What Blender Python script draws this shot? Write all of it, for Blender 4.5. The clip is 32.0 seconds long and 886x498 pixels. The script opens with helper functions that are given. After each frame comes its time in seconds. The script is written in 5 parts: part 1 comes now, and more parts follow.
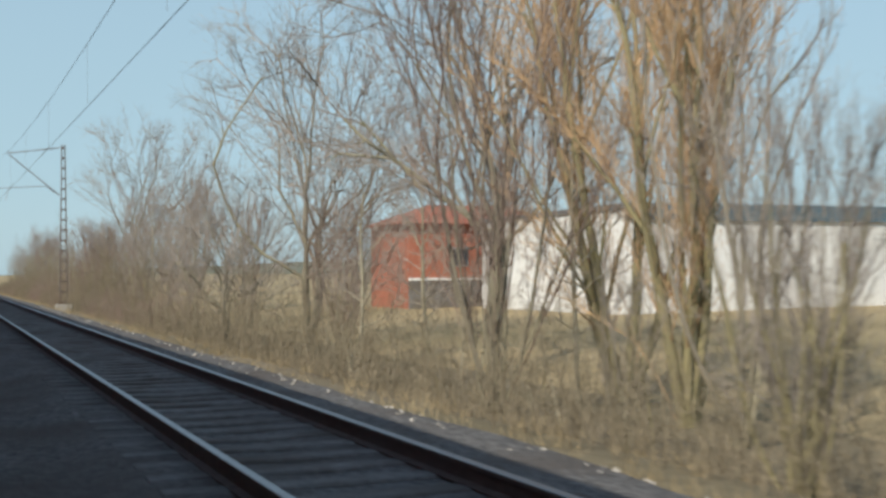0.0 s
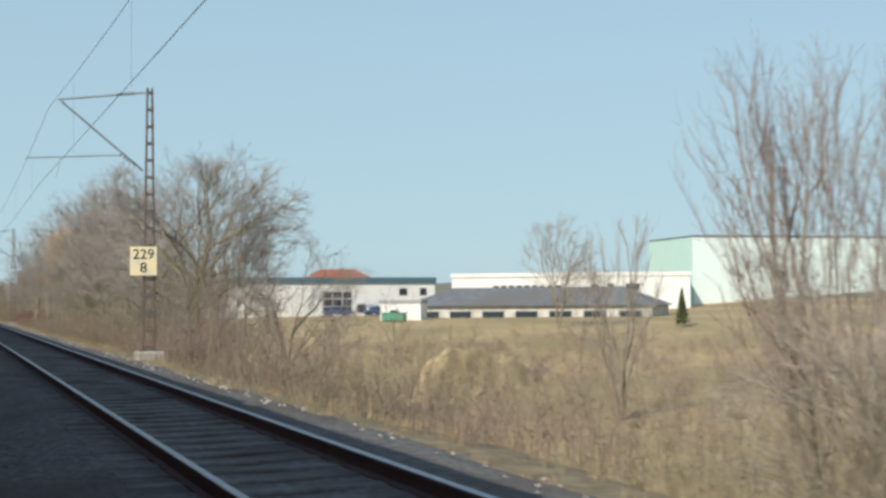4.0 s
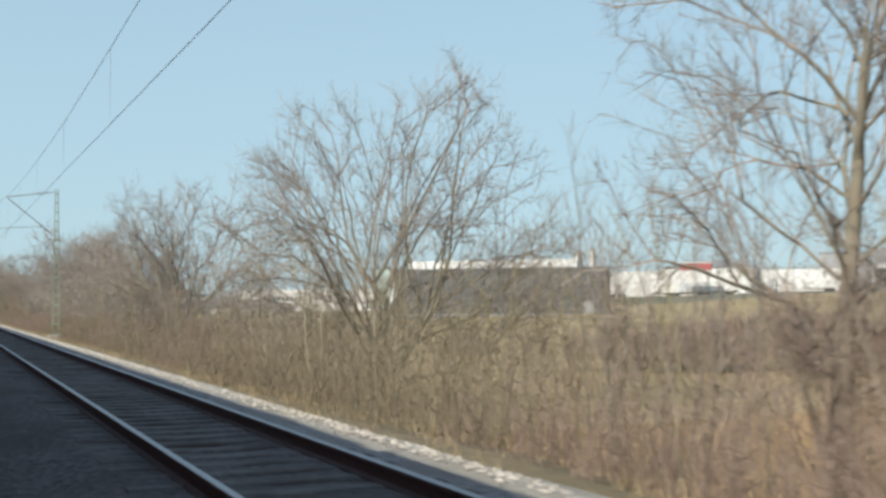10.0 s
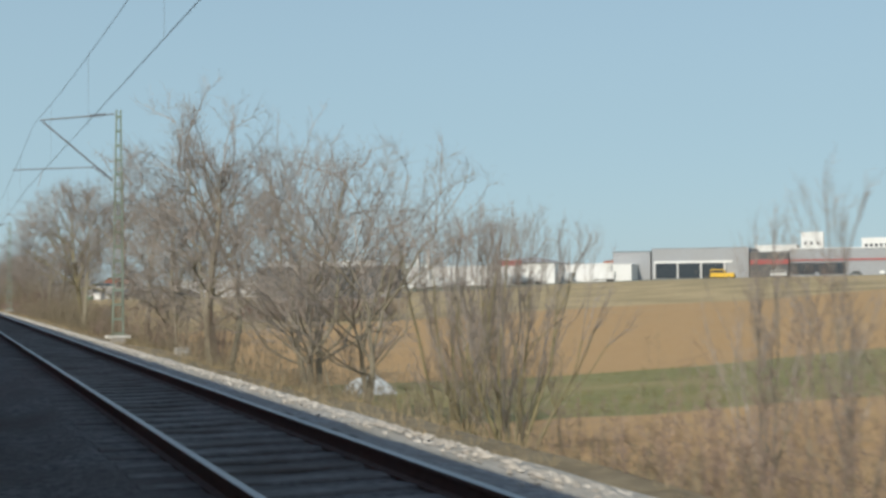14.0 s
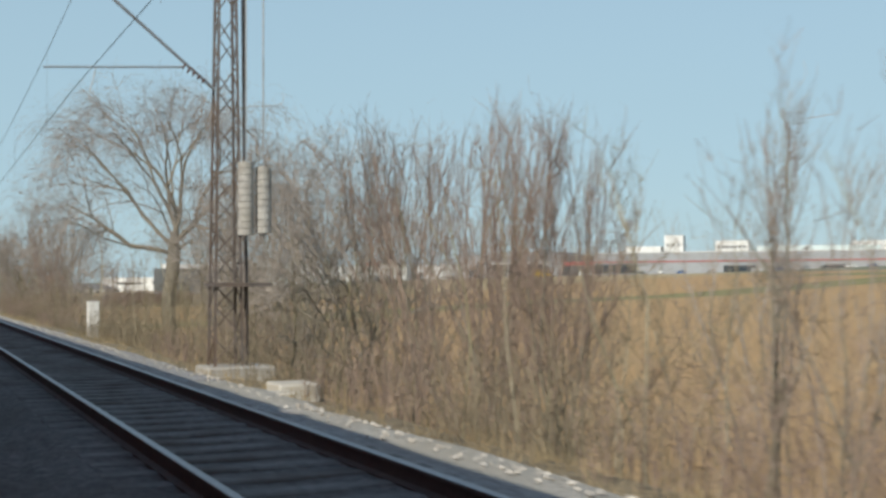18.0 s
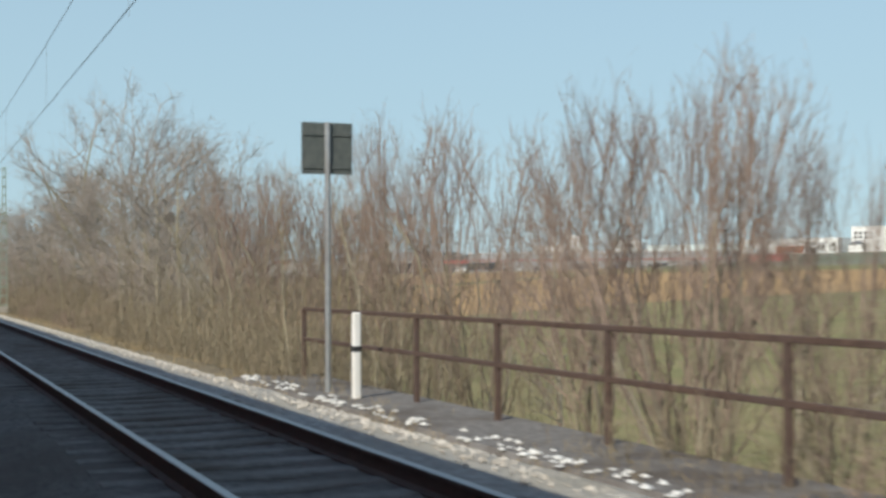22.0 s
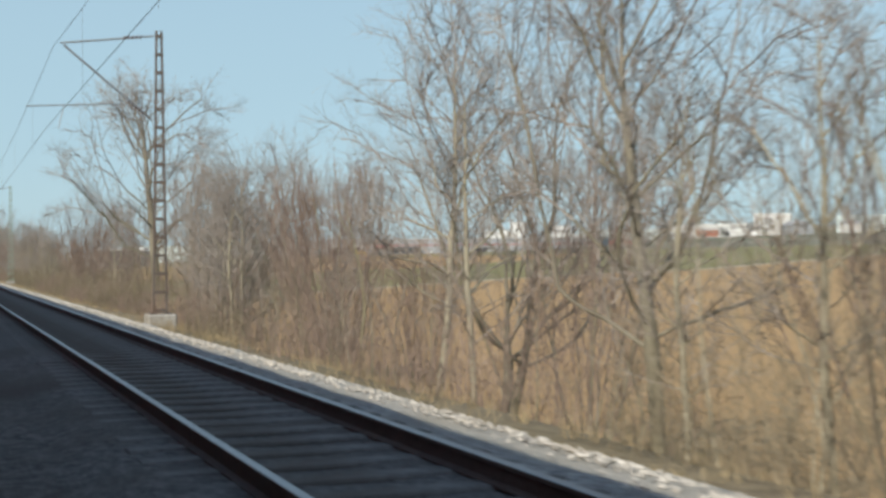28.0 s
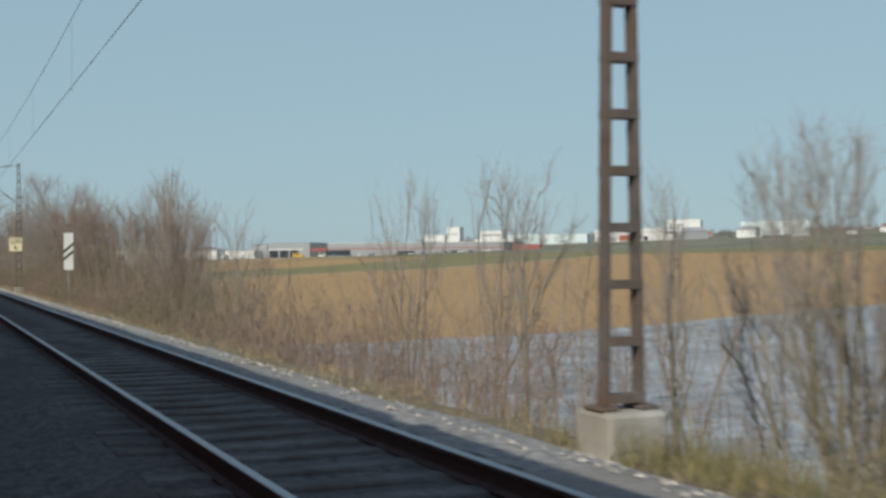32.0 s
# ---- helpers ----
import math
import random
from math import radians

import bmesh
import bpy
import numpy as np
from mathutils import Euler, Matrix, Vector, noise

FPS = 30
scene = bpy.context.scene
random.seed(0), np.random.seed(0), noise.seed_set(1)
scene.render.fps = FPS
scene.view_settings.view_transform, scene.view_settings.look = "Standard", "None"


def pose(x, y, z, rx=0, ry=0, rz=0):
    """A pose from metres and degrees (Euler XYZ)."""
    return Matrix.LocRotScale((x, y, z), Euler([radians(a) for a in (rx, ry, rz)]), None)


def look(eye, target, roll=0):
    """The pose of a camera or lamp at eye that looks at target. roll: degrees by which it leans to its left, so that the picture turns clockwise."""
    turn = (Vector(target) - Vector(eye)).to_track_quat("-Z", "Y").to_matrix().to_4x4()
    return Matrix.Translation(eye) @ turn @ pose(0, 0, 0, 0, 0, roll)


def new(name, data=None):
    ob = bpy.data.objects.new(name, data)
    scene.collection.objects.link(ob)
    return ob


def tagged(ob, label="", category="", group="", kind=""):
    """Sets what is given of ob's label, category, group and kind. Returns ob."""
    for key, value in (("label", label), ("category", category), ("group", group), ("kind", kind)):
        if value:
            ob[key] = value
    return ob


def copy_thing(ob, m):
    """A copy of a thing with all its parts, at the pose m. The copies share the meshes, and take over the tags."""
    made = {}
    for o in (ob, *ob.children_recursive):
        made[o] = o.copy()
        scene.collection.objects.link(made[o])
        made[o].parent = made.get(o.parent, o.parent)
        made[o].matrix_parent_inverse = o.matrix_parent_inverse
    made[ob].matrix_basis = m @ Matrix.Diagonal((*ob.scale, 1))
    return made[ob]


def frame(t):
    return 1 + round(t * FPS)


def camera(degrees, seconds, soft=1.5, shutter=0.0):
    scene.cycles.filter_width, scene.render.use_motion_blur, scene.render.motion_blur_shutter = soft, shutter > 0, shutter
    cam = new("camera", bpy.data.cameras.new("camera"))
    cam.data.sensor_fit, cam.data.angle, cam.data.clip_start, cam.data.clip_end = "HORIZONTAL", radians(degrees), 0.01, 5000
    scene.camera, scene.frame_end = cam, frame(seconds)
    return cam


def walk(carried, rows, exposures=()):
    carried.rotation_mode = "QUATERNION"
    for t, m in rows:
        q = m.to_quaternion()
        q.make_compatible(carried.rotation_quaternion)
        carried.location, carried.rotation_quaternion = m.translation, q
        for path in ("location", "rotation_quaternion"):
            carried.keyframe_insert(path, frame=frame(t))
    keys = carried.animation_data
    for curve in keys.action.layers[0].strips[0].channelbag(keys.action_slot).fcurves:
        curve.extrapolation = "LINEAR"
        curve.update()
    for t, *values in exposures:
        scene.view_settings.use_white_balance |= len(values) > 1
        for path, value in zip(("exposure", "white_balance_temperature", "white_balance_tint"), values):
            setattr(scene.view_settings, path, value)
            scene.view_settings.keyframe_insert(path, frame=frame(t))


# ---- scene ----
cam = camera(2 * math.degrees(math.atan(784 / 2152)), 32.0, soft=3.0, shutter=0.09)
SPEED, EYE = 30.5, 1.308        # metres a second along the line; eye above the rail heads


def view(t, yaw, pitch, roll):
    """The carried camera: it slides along the line and looks back over the fields."""
    eye = Vector((SPEED * t, 0, EYE))
    a, b = radians(yaw), radians(pitch)
    way = Vector((-math.cos(a) * math.cos(b), math.sin(a) * math.cos(b), math.sin(b)))
    return t, look(eye, eye + way * 10, roll)


walk(cam, [
    view(0, 22.60, 1.09, -0.49),
    view(1, 22.44, 1.26, -0.42),
    view(2, 22.45, 1.93, -0.42),
    view(3, 22.39, 2.44, -0.41),
    view(3.5, 22.49, 2.38, -0.44),
    view(5.5, 22.36, 2.75, -0.40),
    view(6, 22.38, 2.76, -0.42),
    view(7, 22.42, 2.52, -0.45),
    view(8, 22.47, 2.40, -0.40),
    view(9, 22.41, 2.57, -0.33),
    view(10, 22.40, 2.63, -0.33),
    view(11, 22.48, 2.50, -0.32),
    view(12, 22.51, 2.37, -0.31),
    view(13, 22.58, 2.14, -0.36),
    view(14, 22.47, 1.98, -0.34),
    view(14.5, 22.51, 1.91, -0.33),
    view(16.5, 22.91, 1.88, -0.26),
    view(17, 22.95, 1.79, -0.27),
    view(18, 23.80, 1.75, -0.29),
    view(19, 24.10, 1.61, -0.29),
    view(20, 24.67, 1.63, -0.28),
    view(21, 24.97, 1.56, -0.27),
    view(22, 24.46, 1.48, -0.29),
    view(23, 22.61, 1.04, -0.44),
    view(24, 22.62, 0.96, -0.43),
    view(24.5, 22.67, 0.95, -0.41),
    view(26.5, 22.63, 0.87, -0.37),
    view(27, 22.67, 0.66, -0.44),
    view(28, 22.67, 0.55, -0.42),
    view(29, 22.81, 0.42, -0.43),
    view(30, 23.08, 0.51, -0.34),
    view(31, 23.45, 0.56, -0.33),
    view(32, 23.28, 0.61, -0.36),
], [(0, -0.05, 6670, 8), (3, 0, 6670, 8), (7, -0.1, 6670, 8), (9, 0.1, 6670, 8), (11, -0.1, 6670, 8), (12, -0.35, 6670, 8), (14, -0.2, 6670, 8), (14.5, -0.45, 6670, 8), (17, -0.15, 6670, 8), (18, -0.1, 6670, 8), (20, 0.1, 6670, 8), (22, 0, 6670, 8), (23, -0.15, 6670, 8), (24, -0.1, 6670, 8), (28, 0, 6670, 8), (30, 0.1, 6670, 8), (31, -0.1, 6670, 8), (32, -0.4, 6670, 8)])

# ---- light ----
SUN_EL, SUN_WAY = radians(35.5), Vector((0.6, -0.8, 0))
world = bpy.data.worlds.new("daylight")
scene.world = world
world.use_nodes = True
wn = world.node_tree.nodes
sky = wn.new("ShaderNodeTexSky")
sky.sky_type, sky.sun_disc, sky.sun_elevation = "NISHITA", False, SUN_EL
sky.sun_rotation = math.atan2(SUN_WAY.x, SUN_WAY.y)
sky.air_density, sky.dust_density, sky.ozone_density = 1.0, 0.6, 2.0
haze = wn.new("ShaderNodeMix")        # spring haze, thinning towards the zenith
haze.data_type = "RGBA"
haze.inputs["B"].default_value = (3.15, 4.6, 5.55, 1)
sky_way, sky_part, thinning = wn.new("ShaderNodeTexCoord"), wn.new("ShaderNodeSeparateXYZ"), wn.new("ShaderNodeMapRange")
thinning.inputs["From Min"].default_value, thinning.inputs["From Max"].default_value = 0.15, 0.7
thinning.inputs["To Min"].default_value, thinning.inputs["To Max"].default_value = 0.85, 0.12
world.node_tree.links.new(sky_way.outputs["Generated"], sky_part.inputs[0])
world.node_tree.links.new(sky_part.outputs["Z"], thinning.inputs["Value"])
world.node_tree.links.new(thinning.outputs[0], haze.inputs["Factor"])
world.node_tree.links.new(sky.outputs[0], haze.inputs["A"])
world.node_tree.links.new(haze.outputs["Result"], wn["Background"].inputs[0])
wn["Background"].inputs[1].default_value = 0.135
sun_data = bpy.data.lights.new("sun", "SUN")
sun_data.energy, sun_data.angle, sun_data.color = 4.2, radians(0.6), (1.0, 0.95, 0.87)
sun = new("sun", sun_data)
sun_from = Vector((SUN_WAY.x * math.cos(SUN_EL), SUN_WAY.y * math.cos(SUN_EL), math.sin(SUN_EL)))
sun.matrix_world = look(sun_from * 50, (0, 0, 0))

# ---- materials ----


def mat(name, c1, c2, scale=4.0, rough=0.8, bump=0.3, c3=None, scale2=0.35, metal=0.0, island=0.0, stretch=None, dist=0.02):
    """A surface of two colours in grain, stained by a third at a larger scale."""
    m = bpy.data.materials.new(name)
    m.use_nodes = True
    nt = m.node_tree
    n, li = nt.nodes, nt.links
    b = n["Principled BSDF"]
    tc = n.new("ShaderNodeTexCoord")
    src = tc.outputs["Object"]
    if stretch:
        mp = n.new("ShaderNodeMapping")
        mp.inputs["Scale"].default_value = stretch
        li.new(src, mp.inputs[0])
        src = mp.outputs[0]
    n1 = n.new("ShaderNodeTexNoise")
    n1.inputs["Scale"].default_value, n1.inputs["Detail"].default_value, n1.inputs["Roughness"].default_value = scale, 6, 0.65
    n2 = n.new("ShaderNodeTexNoise")
    n2.inputs["Scale"].default_value, n2.inputs["Detail"].default_value = scale2, 4
    li.new(src, n1.inputs["Vector"])
    li.new(src, n2.inputs["Vector"])
    r1 = n.new("ShaderNodeValToRGB")
    r1.color_ramp.elements[0].position, r1.color_ramp.elements[1].position = 0.35, 0.65
    r1.color_ramp.elements[0].color, r1.color_ramp.elements[1].color = (*c1, 1), (*c2, 1)
    li.new(n1.outputs[0], r1.inputs[0])
    r2 = n.new("ShaderNodeValToRGB")
    r2.color_ramp.elements[0].position, r2.color_ramp.elements[1].position = 0.42, 0.68
    li.new(n2.outputs[0], r2.inputs[0])
    mix = n.new("ShaderNodeMix")
    mix.data_type = "RGBA"
    li.new(r2.outputs[0], mix.inputs["Factor"])
    li.new(r1.outputs[0], mix.inputs["A"])
    mix.inputs["B"].default_value = (*(c3 or [(p + q) / 2 for p, q in zip(c1, c2)]), 1)
    out = mix.outputs["Result"]
    if island:
        g = n.new("ShaderNodeNewGeometry")
        hs = n.new("ShaderNodeHueSaturation")
        mr = n.new("ShaderNodeMapRange")
        mr.inputs["To Min"].default_value, mr.inputs["To Max"].default_value = 1 - island, 1 + island
        li.new(g.outputs["Random Per Island"], mr.inputs["Value"])
        li.new(mr.outputs[0], hs.inputs["Value"])
        li.new(out, hs.inputs["Color"])
        out = hs.outputs[0]
    li.new(out, b.inputs["Base Color"])
    b.inputs["Roughness"].default_value, b.inputs["Metallic"].default_value = rough, metal
    if bump:
        bp = n.new("ShaderNodeBump")
        bp.inputs["Strength"].default_value, bp.inputs["Distance"].default_value = bump, dist
        li.new(n1.outputs[0], bp.inputs["Height"])
        li.new(bp.outputs[0], b.inputs["Normal"])
    return m


M_BALLAST = mat("ballast_stone", (0.075, 0.07, 0.066), (0.25, 0.235, 0.22), 11, 0.95, 1.0, (0.12, 0.10, 0.085), 0.5, dist=0.05)
M_BALLAST_L = mat("clean_ballast_stone", (0.20, 0.195, 0.19), (0.50, 0.48, 0.45), 11, 0.95, 1.0, (0.30, 0.27, 0.24), 0.5, dist=0.05)
# crest gravel with the sunlit edge's brightness put into its colour
M_CREST_SUN = mat("sunlit_crest_gravel", (0.32, 0.30, 0.26), (0.60, 0.56, 0.49), 12, 0.95, 1.0, (0.42, 0.38, 0.31), 0.5, dist=0.05)
M_STONE = mat("crushed_rock", (0.40, 0.37, 0.33), (0.64, 0.60, 0.53), 6, 0.9, 0.4, (0.48, 0.43, 0.36), 1.5, island=0.35)
M_CONCRETE = mat("concrete", (0.34, 0.32, 0.29), (0.52, 0.50, 0.45), 7, 0.85, 0.3, (0.30, 0.27, 0.22), 0.9)
M_SLEEPER = mat("sleeper_concrete", (0.13, 0.12, 0.11), (0.23, 0.215, 0.20), 9, 0.9, 0.3, (0.10, 0.08, 0.065), 1.2)
M_RUST = mat("rusty_steel", (0.06, 0.036, 0.028), (0.12, 0.075, 0.055), 12, 0.75, 0.2, (0.09, 0.06, 0.05), 1.5)
M_RAILHEAD = mat("polished_rail", (0.33, 0.33, 0.34), (0.44, 0.44, 0.45), 8, 0.42, 0.0, metal=1.0)
M_MAST_G = mat("green_mast_paint", (0.22, 0.29, 0.23), (0.31, 0.38, 0.31), 6, 0.6, 0.1, (0.20, 0.19, 0.13), 1.0)
M_MAST_B = mat("brown_mast_paint", (0.10, 0.085, 0.075), (0.17, 0.14, 0.12), 6, 0.65, 0.1, (0.14, 0.09, 0.06), 1.0)
M_GALV = mat("galvanised_steel", (0.34, 0.36, 0.37), (0.46, 0.48, 0.48), 9, 0.5, 0.1, (0.30, 0.29, 0.27), 1.0, metal=0.6)
M_WIRE = mat("copper_wire", (0.05, 0.05, 0.05), (0.09, 0.08, 0.07), 5, 0.6, 0)
M_INSUL = mat("brown_insulator", (0.06, 0.03, 0.02), (0.12, 0.06, 0.04), 5, 0.3, 0)
M_WHITE = mat("white_enamel", (0.78, 0.77, 0.72), (0.84, 0.83, 0.79), 3, 0.5, 0.05, (0.70, 0.68, 0.62), 1.5)
M_CREAM = mat("cream_enamel", (0.82, 0.70, 0.40), (0.86, 0.75, 0.46), 3, 0.5, 0.05, (0.74, 0.66, 0.48), 2.0)
M_BLACK = mat("black_paint", (0.02, 0.02, 0.02), (0.035, 0.035, 0.035), 6, 0.5, 0)
M_DARKBACK = mat("dark_grey_back", (0.06, 0.07, 0.065), (0.10, 0.11, 0.10), 6, 0.6, 0.05)
M_YELLOW = mat("yellow_plastic", (0.70, 0.42, 0.03), (0.80, 0.50, 0.06), 5, 0.5, 0.05)
M_BARK = mat("grey_bark", (0.18, 0.155, 0.115), (0.34, 0.30, 0.235), 5, 0.95, 0.8, (0.36, 0.33, 0.18), 0.9, stretch=(1, 1, 0.3))
M_BARK_P = mat("pale_bark", (0.34, 0.30, 0.21), (0.56, 0.50, 0.37), 5, 0.9, 0.5, (0.22, 0.19, 0.13), 1.2, stretch=(1, 1, 0.5))
M_BARK_Y = mat("lichen_bark", (0.24, 0.21, 0.11), (0.40, 0.35, 0.18), 5, 0.95, 0.8, (0.16, 0.13, 0.10), 0.8)
M_TWIG = mat("grey_twigs", (0.24, 0.205, 0.175), (0.43, 0.375, 0.32), 2, 0.9, 0, (0.33, 0.28, 0.235), 0.4, island=0.3)
M_TWIG_O = mat("orange_twigs", (0.42, 0.27, 0.15), (0.60, 0.40, 0.23), 2, 0.85, 0, (0.50, 0.36, 0.19), 0.4, island=0.25)
M_TWIG_R = mat("red_twigs", (0.18, 0.08, 0.07), (0.28, 0.13, 0.115), 2, 0.8, 0, (0.19, 0.10, 0.08), 0.5, island=0.3)
M_TWIG_B = mat("brown_twigs", (0.20, 0.145, 0.115), (0.35, 0.265, 0.21), 2, 0.9, 0, (0.27, 0.195, 0.15), 0.4, island=0.3)
M_LEAF_R = mat("rusty_leaves", (0.42, 0.15, 0.07), (0.55, 0.24, 0.10), 3, 0.8, 0, island=0.3)
M_IVY = mat("ivy_leaves", (0.055, 0.08, 0.025), (0.12, 0.14, 0.05), 3, 0.6, 0, island=0.4)
M_THICKET = mat("dry_stems", (0.17, 0.135, 0.095), (0.32, 0.265, 0.19), 2, 0.95, 0, (0.22, 0.185, 0.11), 0.12, island=0.4)
M_GRASS_DRY = mat("dry_grass_blades", (0.34, 0.26, 0.15), (0.50, 0.40, 0.24), 1.5, 0.9, 0, (0.26, 0.20, 0.11), 0.15, island=0.35)
M_VERGE = mat("verge_soil_and_litter", (0.15, 0.115, 0.07), (0.30, 0.24, 0.15), 3.0, 0.95, 0.8, (0.19, 0.155, 0.085), 0.12, dist=0.06)
M_STRAW = mat("dry_meadow", (0.36, 0.265, 0.135), (0.50, 0.38, 0.205), 1.2, 0.95, 0.8, (0.27, 0.215, 0.105), 0.06, dist=0.08)
M_PLOUGH = mat("tilled_orange_soil", (0.36, 0.22, 0.095), (0.48, 0.305, 0.14), 2.2, 0.95, 0.9, (0.42, 0.27, 0.125), 0.05, dist=0.08, stretch=(3, 0.5, 1))
M_GREEN = mat("young_green_crop", (0.14, 0.138, 0.045), (0.26, 0.235, 0.095), 1.6, 0.95, 0.8, (0.27, 0.225, 0.10), 0.12, dist=0.06, stretch=(2.5, 0.6, 1))
M_TRACKWAY = mat("pale_gravel_path", (0.50, 0.45, 0.36), (0.62, 0.57, 0.47), 3, 0.95, 0.5, (0.42, 0.36, 0.25), 0.3)
M_ESTATE = mat("far_mixed_ground", (0.16, 0.16, 0.11), (0.26, 0.24, 0.17), 0.05, 0.95, 0, (0.13, 0.15, 0.08), 0.008)
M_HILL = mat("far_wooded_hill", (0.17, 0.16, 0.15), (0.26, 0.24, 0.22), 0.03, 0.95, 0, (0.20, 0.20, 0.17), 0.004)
M_FOIL = mat("crop_foil", (0.27, 0.29, 0.30), (0.47, 0.49, 0.50), 1.5, 0.42, 0.9, (0.22, 0.24, 0.255), 0.25, stretch=(2, 0.4, 1), dist=0.15)
M_W_WHITE = mat("white_plaster_wall", (0.76, 0.75, 0.72), (0.82, 0.81, 0.79), 1.0, 0.8, 0.05, (0.72, 0.71, 0.67), 0.1)
M_W_GREY = mat("grey_panel_wall", (0.30, 0.31, 0.32), (0.37, 0.38, 0.39), 1.0, 0.6, 0.05, (0.33, 0.33, 0.33), 0.1)
M_W_DARK = mat("anthracite_panel_wall", (0.085, 0.088, 0.088), (0.11, 0.112, 0.11), 0.8, 0.55, 0.05, (0.095, 0.098, 0.098), 0.08)
M_W_MINT = mat("mint_panel_wall", (0.50, 0.70, 0.61), (0.56, 0.75, 0.66), 1.0, 0.6, 0.05, (0.53, 0.71, 0.63), 0.1)
M_W_PALEMINT = mat("pale_mint_panel_wall", (0.76, 0.86, 0.82), (0.80, 0.89, 0.85), 1.0, 0.6, 0.05, (0.77, 0.86, 0.82), 0.1)
M_W_PALE = mat("pale_cyan_panel_wall", (0.60, 0.70, 0.69), (0.67, 0.76, 0.75), 1.0, 0.6, 0.05, (0.62, 0.71, 0.71), 0.1)
M_CONC_L = mat("pale_concrete", (0.52, 0.50, 0.44), (0.68, 0.66, 0.59), 7, 0.85, 0.3, (0.44, 0.40, 0.33), 0.9)
M_ROOF = mat("grey_roofing", (0.13, 0.14, 0.15), (0.20, 0.21, 0.22), 1.0, 0.7, 0.1, (0.16, 0.15, 0.14), 0.15)
M_FASCIA = mat("blue_grey_fascia", (0.06, 0.12, 0.16), (0.09, 0.16, 0.20), 1.0, 0.5, 0)
M_RED = mat("red_sheet", (0.36, 0.07, 0.07), (0.44, 0.11, 0.10), 1.5, 0.55, 0)
M_TILE = mat("red_roof_tiles", (0.30, 0.10, 0.06), (0.42, 0.16, 0.10), 2.0, 0.8, 0.3)
M_BLUE = mat("blue_car_paint", (0.04, 0.10, 0.25), (0.05, 0.13, 0.30), 2, 0.35, 0)
M_SKIP = mat("green_steel_paint", (0.05, 0.30, 0.20), (0.08, 0.38, 0.26), 3, 0.5, 0.1, (0.10, 0.22, 0.14), 1.0)
M_GLASS = mat("dark_window_glass", (0.03, 0.04, 0.05), (0.05, 0.06, 0.07), 1, 0.08, 0)
M_TARP = mat("pale_tarpaulin", (0.55, 0.58, 0.58), (0.70, 0.73, 0.72), 3, 0.5, 0.6, (0.45, 0.48, 0.50), 1.0, dist=0.05)
M_COACH = mat("red_coach_paint", (0.40, 0.03, 0.03), (0.45, 0.04, 0.04), 0.6, 0.35, 0)
M_COACH_G = mat("grey_coach_roof", (0.30, 0.30, 0.31), (0.38, 0.38, 0.38), 1.2, 0.6, 0)
M_SAND = mat("bare_sandy_soil", (0.54, 0.40, 0.21), (0.68, 0.53, 0.31), 2.5, 0.95, 0.9, (0.46, 0.33, 0.17), 0.3, dist=0.06)

# ---- mesh helpers ----


def part(name, bm, material, parent, label=""):
    me = bpy.data.meshes.new(name)
    bm.to_mesh(me)
    bm.free()
    me.materials.append(material)
    ob = new(name, me)
    ob.parent = parent
    return tagged(ob, label)


def raw(name, verts, faces, material, parent=None, smooth=False):
    """A mesh from arrays of vertices and of equal faces."""
    v, f = np.asarray(verts, np.float32).reshape(-1, 3), np.asarray(faces, np.int32)
    me = bpy.data.meshes.new(name)
    k = f.shape[1]
    me.vertices.add(len(v))
    me.vertices.foreach_set("co", v.ravel())
    me.loops.add(f.size)
    me.loops.foreach_set("vertex_index", f.ravel())
    me.polygons.add(len(f))
    me.polygons.foreach_set("loop_start", np.arange(0, f.size, k, dtype=np.int32))
    me.polygons.foreach_set("loop_total", np.full(len(f), k, np.int32))
    me.polygons.foreach_set("use_smooth", np.full(len(f), smooth))
    me.update()
    me.validate()
    me.materials.append(material)
    ob = new(name, me)
    ob.parent = parent
    return ob


def empty(name, x, y, z, rz=0.0):
    ob = new(name)
    ob.matrix_basis = pose(x, y, z, 0, 0, rz)
    return ob


def add_box(bm, x0, x1, y0, y1, z0, z1, bevel=0.0):
    """A box added to bm, its edges rounded where bevel is given."""
    t = bmesh.new()
    r = bmesh.ops.create_cube(t, size=1)
    for v in r["verts"]:
        v.co = Vector((x0 + (v.co.x + .5) * (x1 - x0), y0 + (v.co.y + .5) * (y1 - y0), z0 + (v.co.z + .5) * (z1 - z0)))
    if bevel:
        bmesh.ops.bevel(t, geom=t.edges[:], offset=bevel, segments=1, affect="EDGES")
    put = [bm.verts.new(v.co) for v in t.verts]
    t.verts.index_update()
    for f in t.faces:
        bm.faces.new([put[v.index] for v in f.verts])
    t.free()


def box(x0, x1, y0, y1, z0, z1, bevel=0.0):
    bm = bmesh.new()
    add_box(bm, x0, x1, y0, y1, z0, z1, bevel)
    return bm


def add_rod(bm, p, q, r, sides=6, r2=None):
    """A round bar from p to q."""
    p, q = Vector(p), Vector(q)
    u = (q - p).normalized()
    a = u.orthogonal().normalized()
    b = u.cross(a)
    rings = []
    for c, rad in ((p, r), (q, r if r2 is None else r2)):
        rings.append([bm.verts.new(c + (a * math.cos(k * math.tau / sides) + b * math.sin(k * math.tau / sides)) * rad) for k in range(sides)])
    for k in range(sides):
        bm.faces.new((rings[0][k], rings[0][(k + 1) % sides], rings[1][(k + 1) % sides], rings[1][k]))
    bm.faces.new(rings[0][::-1])
    bm.faces.new(rings[1])


def rod(p, q, r, sides=6, r2=None):
    bm = bmesh.new()
    add_rod(bm, p, q, r, sides, r2)
    return bm


